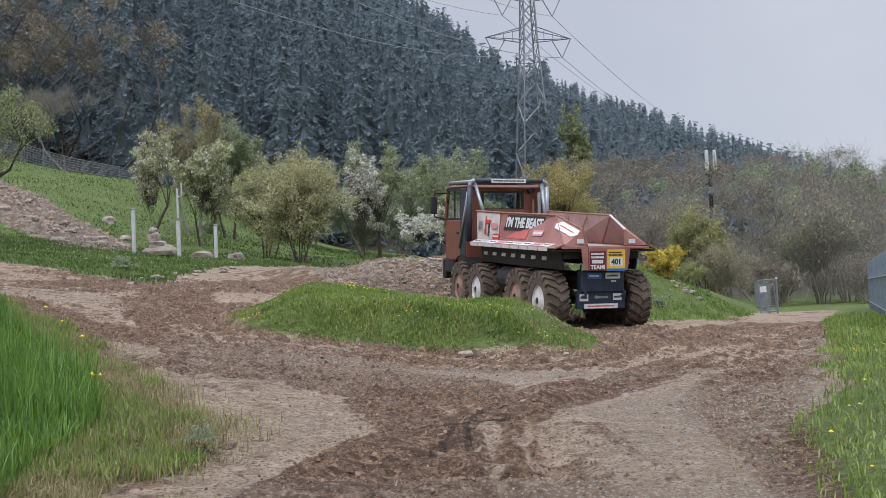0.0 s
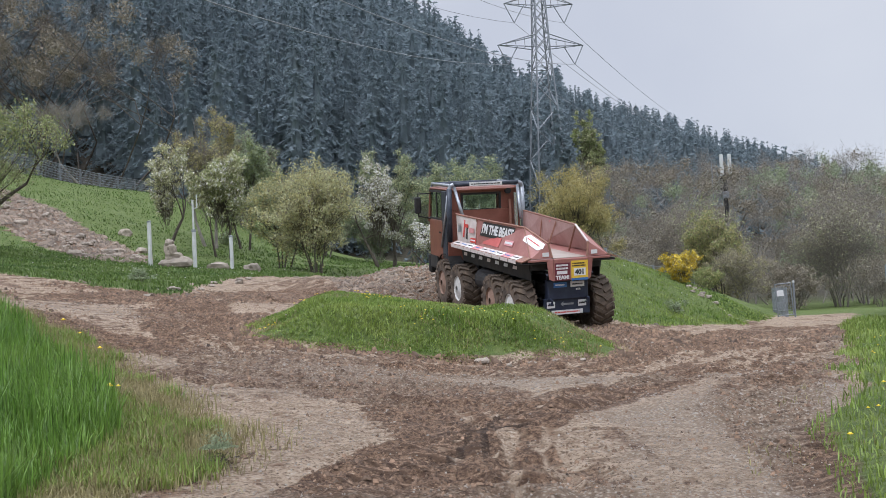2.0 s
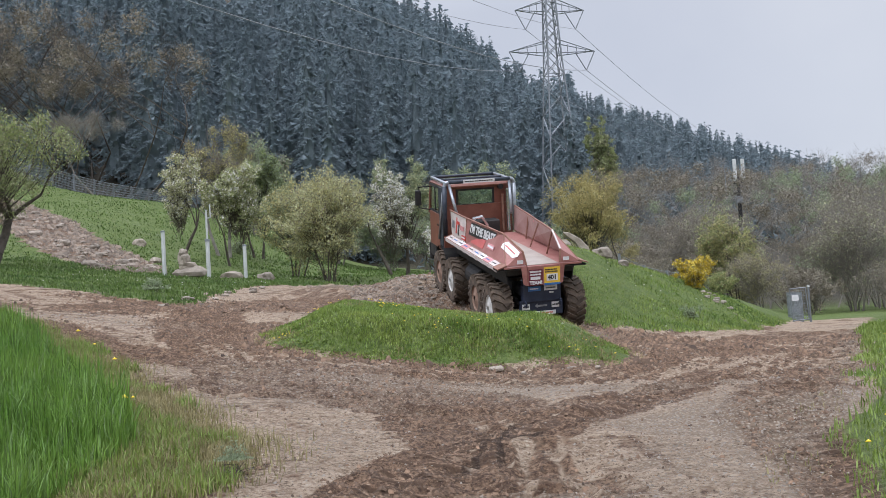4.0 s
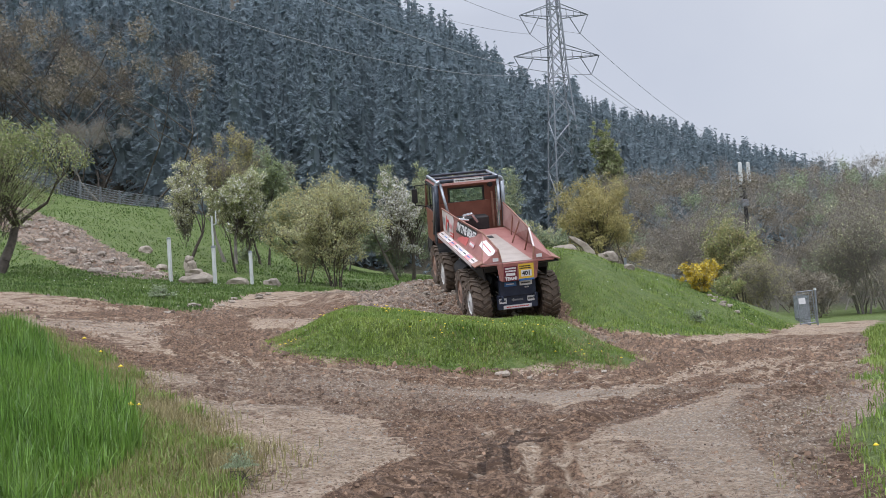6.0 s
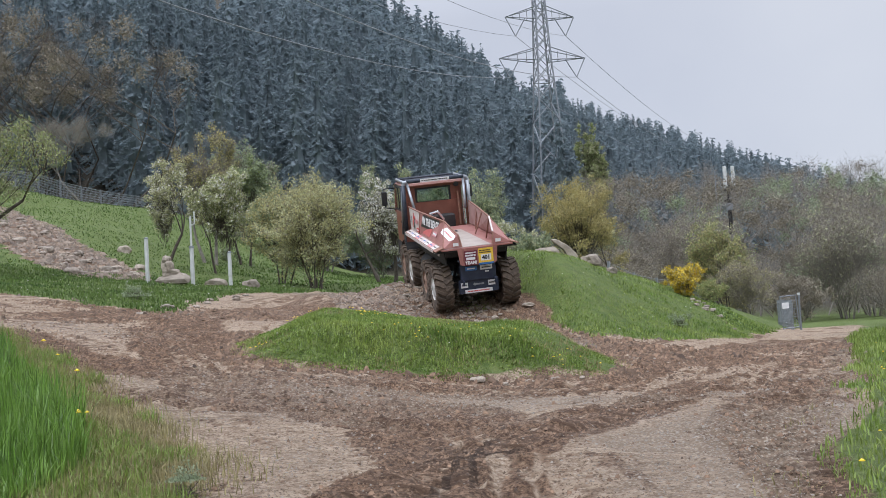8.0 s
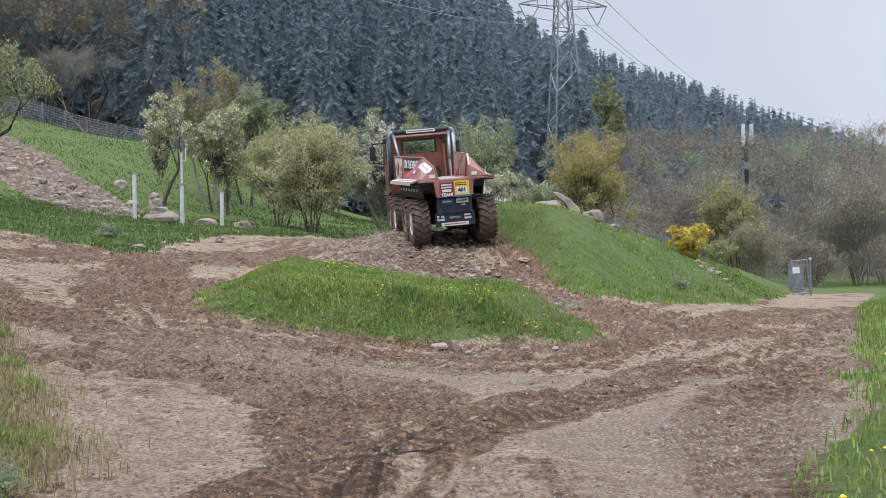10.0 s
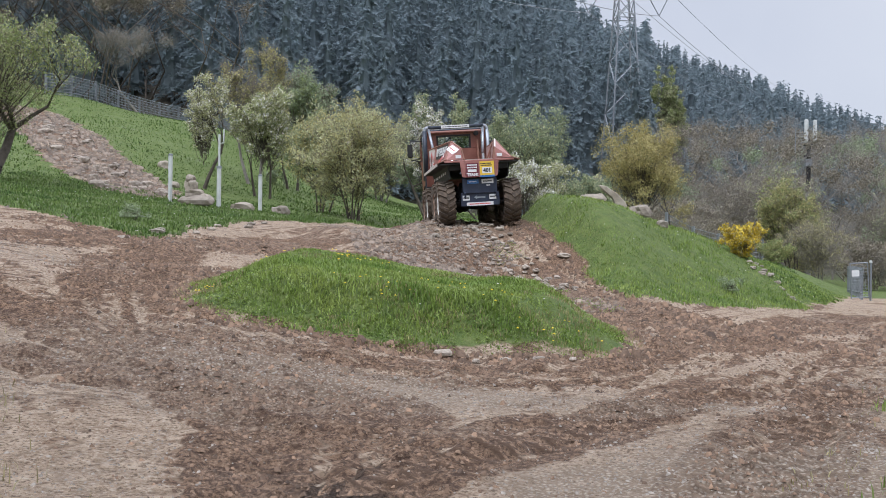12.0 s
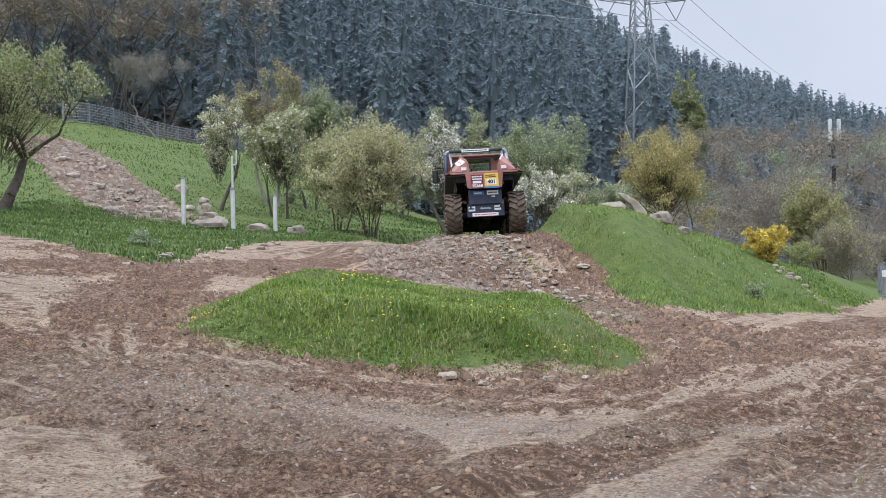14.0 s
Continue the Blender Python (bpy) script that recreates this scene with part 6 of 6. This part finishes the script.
    tagged(cab, "dusty brownish-red cab")
    RW, FW, W, Z0, Z1 = 5.6, 7.5, 1.17, 1.35, 3.42
    part("rear_wall", plate([(-W, RW, Z0), (W, RW, Z0), (W, RW, 2.82), (-W, RW, 2.82)], -0.05), M_RED, cab)
    bm = bmesh.new()
    for a, b in (((-W, 2.82), (-0.66, 3.32)), ((0.52, 2.82), (W, 3.32)), ((-W, 3.3), (W, Z1))):
        add_box(bm, (a[0], RW, a[1]), (b[0], RW + 0.05, b[1]), 0.012)
    part("window_surround", bm, M_RED, cab)
    bm = bmesh.new()
    for a, b in (((-0.72, 2.78), (0.58, 2.84)), ((-0.72, 3.28), (0.58, 3.34)), ((-0.72, 2.84), (-0.65, 3.28)), ((0.51, 2.84), (0.58, 3.28))):
        add_box(bm, (a[0], RW - 0.025, a[1]), (b[0], RW, b[1]))
    part("window_frame", bm, M_CHASSIS, cab)
    part("rear_window", box((-0.66, RW + 0.01, 2.84), (0.52, RW + 0.02, 3.28)), M_GLASS, cab, "dusty rear window pane")
    for z in (2.1, 2.45, 2.66):
        part("rib", box((-1.05, RW - 0.03, z), (1.05, RW, z + 0.05), 0.01), M_RED, cab)
    part("lower_recess", box((-0.5, RW - 0.02, 1.95), (0.5, RW - 0.004, 2.38), 0.004), M_RUST, cab)
    part("roof", box((-W, RW - 0.08, Z1), (W, FW - 0.1, Z1 + 0.09), 0.04), M_RED, cab)
    part("roof_visor", box((-1.0, RW - 0.14, Z1 - 0.02), (1.0, RW - 0.05, Z1 + 0.05), 0.02), M_RED, cab)
    part("cab_floor", box((-W, RW, Z0 - 0.05), (W, FW, Z0 + 0.05), 0.02), M_RED, cab)
    part("front_wall", box((-W, FW - 0.06, Z0), (W, FW, 2.5), 0.02), M_RED, cab)
    part("windscreen", box((-1.05, FW - 0.05, 2.5), (1.05, FW - 0.04, 3.38)), M_GLASS, cab)
    part("front_bumper", box((-1.2, FW - 0.02, 0.75), (1.2, FW + 0.2, 1.35), 0.05), M_CHASSIS, cab)
    for s in (-1, 1):
        door = part("door", box((s * W - 0.03, RW + 0.45, Z0), (s * W + 0.03, FW - 0.12, 2.5), 0.012), M_RED, cab)
        part("door_handle", box((s * (W + 0.035) - 0.012, RW + 0.55, 2.1), (s * (W + 0.035) + 0.012, RW + 0.75, 2.15)), M_CHASSIS, door)
        part("side_pillar", box((s * W - 0.03, RW, Z0), (s * W + 0.03, RW + 0.43, Z1), 0.012), M_DARKTUBE, cab, "dark navy rear quarter of the cab")
        part("front_pillar", tube((s * W, FW - 0.05, 2.4), (s * (W - 0.05), FW - 0.15, Z1 + 0.03), 0.06, None, 6), M_RED, cab)
        part("side_window", box((s * W - 0.006, RW + 0.47, 2.52), (s * W + 0.006, FW - 0.15, 3.4)), M_GLASS, cab)
        bm = bmesh.new()
        for a, b in (((RW + 0.43, 2.5), (FW - 0.1, 2.56)), ((RW + 0.43, 3.36), (FW - 0.1, 3.42)), ((RW + 0.43, 2.56), (RW + 0.5, 3.36)), ((RW + 1.0, 2.56), (RW + 1.06, 3.36))):
            add_box(bm, (s * W - 0.02, a[0], a[1]), (s * W + 0.02, b[0], b[1]))
        part("side_window_frame", bm, M_CHASSIS, cab)
        for k in range(7):
            sign(cab, "sticker", (s * (W + 0.03), RW + 0.22, 1.75 + 0.22 * k), (0, -s, 0), (0, 0, 1), 0.36, 0.18, (M_SIGNWHITE, M_SIGNRED, M_SIGNBLUE, M_SIGNWHITE)[k % 4], lift=0.008)
        p = sign(cab, "door_sticker", (s * (W + 0.03), RW + 0.9, 1.55), (0, -s, 0), (0, 0, 1), 0.5, 0.2, M_SIGNWHITE, lift=0.008)
        sign(cab, "door_sticker", (s * (W + 0.03), RW + 1.2, 2.0), (0, -s, 0), (0, 0, 1), 0.3, 0.4, M_SIGNYELLOW, lift=0.008)
        part("mirror", box((s * 1.62 - 0.1, FW - 0.32, 2.68), (s * 1.62 + 0.1, FW - 0.2, 3.2), 0.03), M_CHASSIS, cab, "large black wing mirror")
        part("mirror_arm", polytube([(s * W, FW - 0.2, 3.3), (s * 1.6, FW - 0.25, 3.3), (s * 1.6, FW - 0.25, 2.6), (s * W, FW - 0.2, 2.5)], 0.02), M_CHASSIS, cab)
        bm = bmesh.new()
        arc = [(5.85 + 0.82 * math.cos(t), 0.68 + 0.82 * math.sin(t)) for t in np.linspace(0.1, math.pi - 0.1, 9)]
        for (a0, b0), (a1, b1) in zip(arc, arc[1:]):
            vs = [bm.verts.new((s * 0.78, a0, b0)), bm.verts.new((s * 1.24, a0, b0)), bm.verts.new((s * 1.24, a1, b1)), bm.verts.new((s * 0.78, a1, b1))]
            bm.faces.new(vs)
        bmesh.ops.solidify(bm, geom=bm.faces[:], thickness=0.03)
        part("wheel_arch", bm, M_CHASSIS, cab)
        part("step_panel", box((s * 1.05, 6.65, 0.95), (s * 1.2, 7.45, 1.38), 0.03), M_CHASSIS, cab)
        seat = part("seat", box((s * 0.55 - 0.25, 6.2, 1.6), (s * 0.55 + 0.25, 6.7, 1.85), 0.05), M_INSIDE, cab)
        part("seat_back", box((s * 0.55 - 0.25, 6.1, 1.85), (s * 0.55 + 0.25, 6.25, 2.6), 0.05), M_INSIDE, cab)
    part("dashboard", box((-1.05, 7.05, 1.9), (1.05, 7.4, 2.42), 0.06), M_INSIDE, cab)
    part("steering_wheel", lathe([(-0.012, 0.2), (0.012, 0.2), (0.012, 0.23), (-0.012, 0.23)], 20, "Z"), M_INSIDE, cab).matrix_basis = pose(-0.55, 6.95, 2.45, 60)
    part("air_intake", tube((0.78, RW - 0.15, 3.36), (0.78, RW, 3.36), 0.09, None, 14), M_CHASSIS, cab, "round black intake on the cab's back")
    part("exhaust_stack", tube((0.98, 5.35, 1.9), (0.98, 5.4, 3.3), 0.055, None, 10), M_CHROME, root, "bright upright exhaust pipe")
    part("vent_pipe", tube((0.82, 5.4, 1.9), (0.82, 5.45, 3.1), 0.04, None, 10), M_RUST, root)
    # roll cage
    cage = new("roll_cage")
    cage.parent = root
    tagged(cage, "worn silver and dark tubular roll cage round the cab")
    H = 3.62
    for s in (-1, 1):
        part("upright", tube((s * 1.19, 5.3, 1.9), (s * 1.17, 5.3, H - 0.12), 0.08 if s < 0 else 0.065, None, 12), M_DARKTUBE if s < 0 else M_TUBE, cage, smooth=True)
        part("bend", polytube([(s * 1.17, 5.3, H - 0.14), (s * 1.13, 5.3, H - 0.04), (s * 1.03, 5.3, H)], 0.066, 12), M_TUBE, cage)
        part("brace", tube((s * 1.02, 5.3, H - 0.06), (s * 0.9, 4.75, 2.55), 0.05, None, 10), M_TUBE, cage, smooth=True)
        part("roof_tube", tube((s * 1.1, 5.3, H - 0.03), (s * 1.1, 7.3, H - 0.02), 0.05, None, 10), M_TUBE, cage, smooth=True)
        part("front_tube", tube((s * 1.1, 7.3, H - 0.02), (s * 1.16, 7.52, 2.4), 0.05, None, 10), M_DARKTUBE, cage, smooth=True)
        part("side_tube", tube((s * 1.22, 5.3, 3.3), (s * 1.22, 6.05, 1.7), 0.04, None, 10), M_TUBE, cage, smooth=True)
    part("top_bar", tube((-1.03, 5.3, H), (1.03, 5.3, H), 0.066, None, 12), M_DARKTUBE, cage, smooth=True)
    part("top_bar", tube((-1.1, 7.3, H - 0.02), (1.1, 7.3, H - 0.02), 0.05, None, 10), M_DARKTUBE, cage, smooth=True)
    part("roof_cross_tube", tube((-1.1, 6.3, H - 0.02), (1.1, 6.3, H - 0.02), 0.04, None, 8), M_DARKTUBE, cage)
    p = sign(cage, "banner", (-0.02, 5.235, H), (1, 0, 0), (0, 0, 1), 1.05, 0.11, M_SIGNWHITE, "white banner strip on the top bar", lift=0.01)
    bars(p, "print", 0.95, 0.06, 1, M_SIGNBLACK, 9)
    # wheels
    for o in root.children:
        o.location.z += 0.0 if o.name.split(".")[0] in LOW_PARTS else 0.1
    tyre, white, brown = tyre_mesh(), disc_mesh(M_HUBWHITE, "disc_white"), disc_mesh(M_HUBBROWN, "disc_brown")
    wheels = []
    for k, ya in enumerate(AXLES):
        for s in (-1, 1):
            w = new("wheel", tyre)
            w.parent = root
            tagged(w, "large mud-caked lugged tyre")
            d = new("rim", white if k in (0, 2) else brown)
            d.parent = w
            d.matrix_basis = pose(s * 0.2, 0, 0, 0, 0, 0 if s > 0 else 180)
            tagged(d, "white wheel disc with bolts" if k in (0, 2) else "mud-brown wheel disc with bolts")
            wheels.append((w, s * 1.06, ya))
    return root, wheels


truck, wheels = make_truck()
make_posts()
make_cairn()
make_sculpture()
make_gate()
make_board_wall()
make_fences()
make_pylon()
make_mast()
make_orchard()
make_stones()
make_pebbles()
make_woods()
make_grass()
make_flowers()

TRUCK_ROWS = [  # t, x, y, z, pitch, roll, heading
    (0.0, 3.35, 26.7, 0.48, 4.5, 1.1, 18.1),
    (1.5, 2.65, 28.45, 0.52, 7.2, -1.0, 18.0),
    (3.0, 1.97, 30.29, 0.67, 10.7, -1.7, 16.4),
    (4.25, 1.5, 32.0, 0.85, 13.4, -1.9, 14.4),
    (5.5, 1.08, 33.4, 1.08, 14.7, -2.2, 12.5),
    (6.5, 0.78, 34.39, 1.35, 13.4, -3.4, 11.3),
    (7.5, 0.57, 35.05, 1.64, 11.6, -4.0, 11.3),
    (8.0, 0.43, 35.4, 1.78, 10.8, -3.8, 11.0),
    (8.5, 0.29, 35.75, 1.93, 9.2, -3.8, 10.6),
    (9.0, 0.18, 36.22, 2.07, 7.5, -4.5, 10.3),
    (10.25, -0.16, 37.4, 2.4, 4.2, -4.5, 10.8),
    (11.5, -0.49, 38.7, 2.65, 1.2, -4.3, 10.8),
    (12.5, -0.75, 40.2, 2.78, -0.4, -4.0, 9.2),
    (13.2, -0.92, 40.8, 2.82, -1.8, -3.0, 7.8),
    (14.0, -1.07, 41.24, 2.83, -3.2, -1.8, 6.5),
]


def motions():
    walk(truck, [(t, pose(*row)) for t, *row in TRUCK_ROWS])
    tt = [r[0] for r in TRUCK_ROWS]
    place = lambda t: np.array([np.interp(t, tt, [r[k] for r in TRUCK_ROWS]) for k in (1, 2, 3)])
    steps = [k * 0.5 for k in range(29)]
    way = [0.0]
    for a, b in zip(steps, steps[1:]):
        way.append(way[-1] + float(np.linalg.norm(place(b) - place(a))))
    for w, x, y in wheels:
        walk(w, [(t, pose(x, y, WHEEL_R, -math.degrees(d / WHEEL_R))) for t, d in zip(steps, way)])


motions()
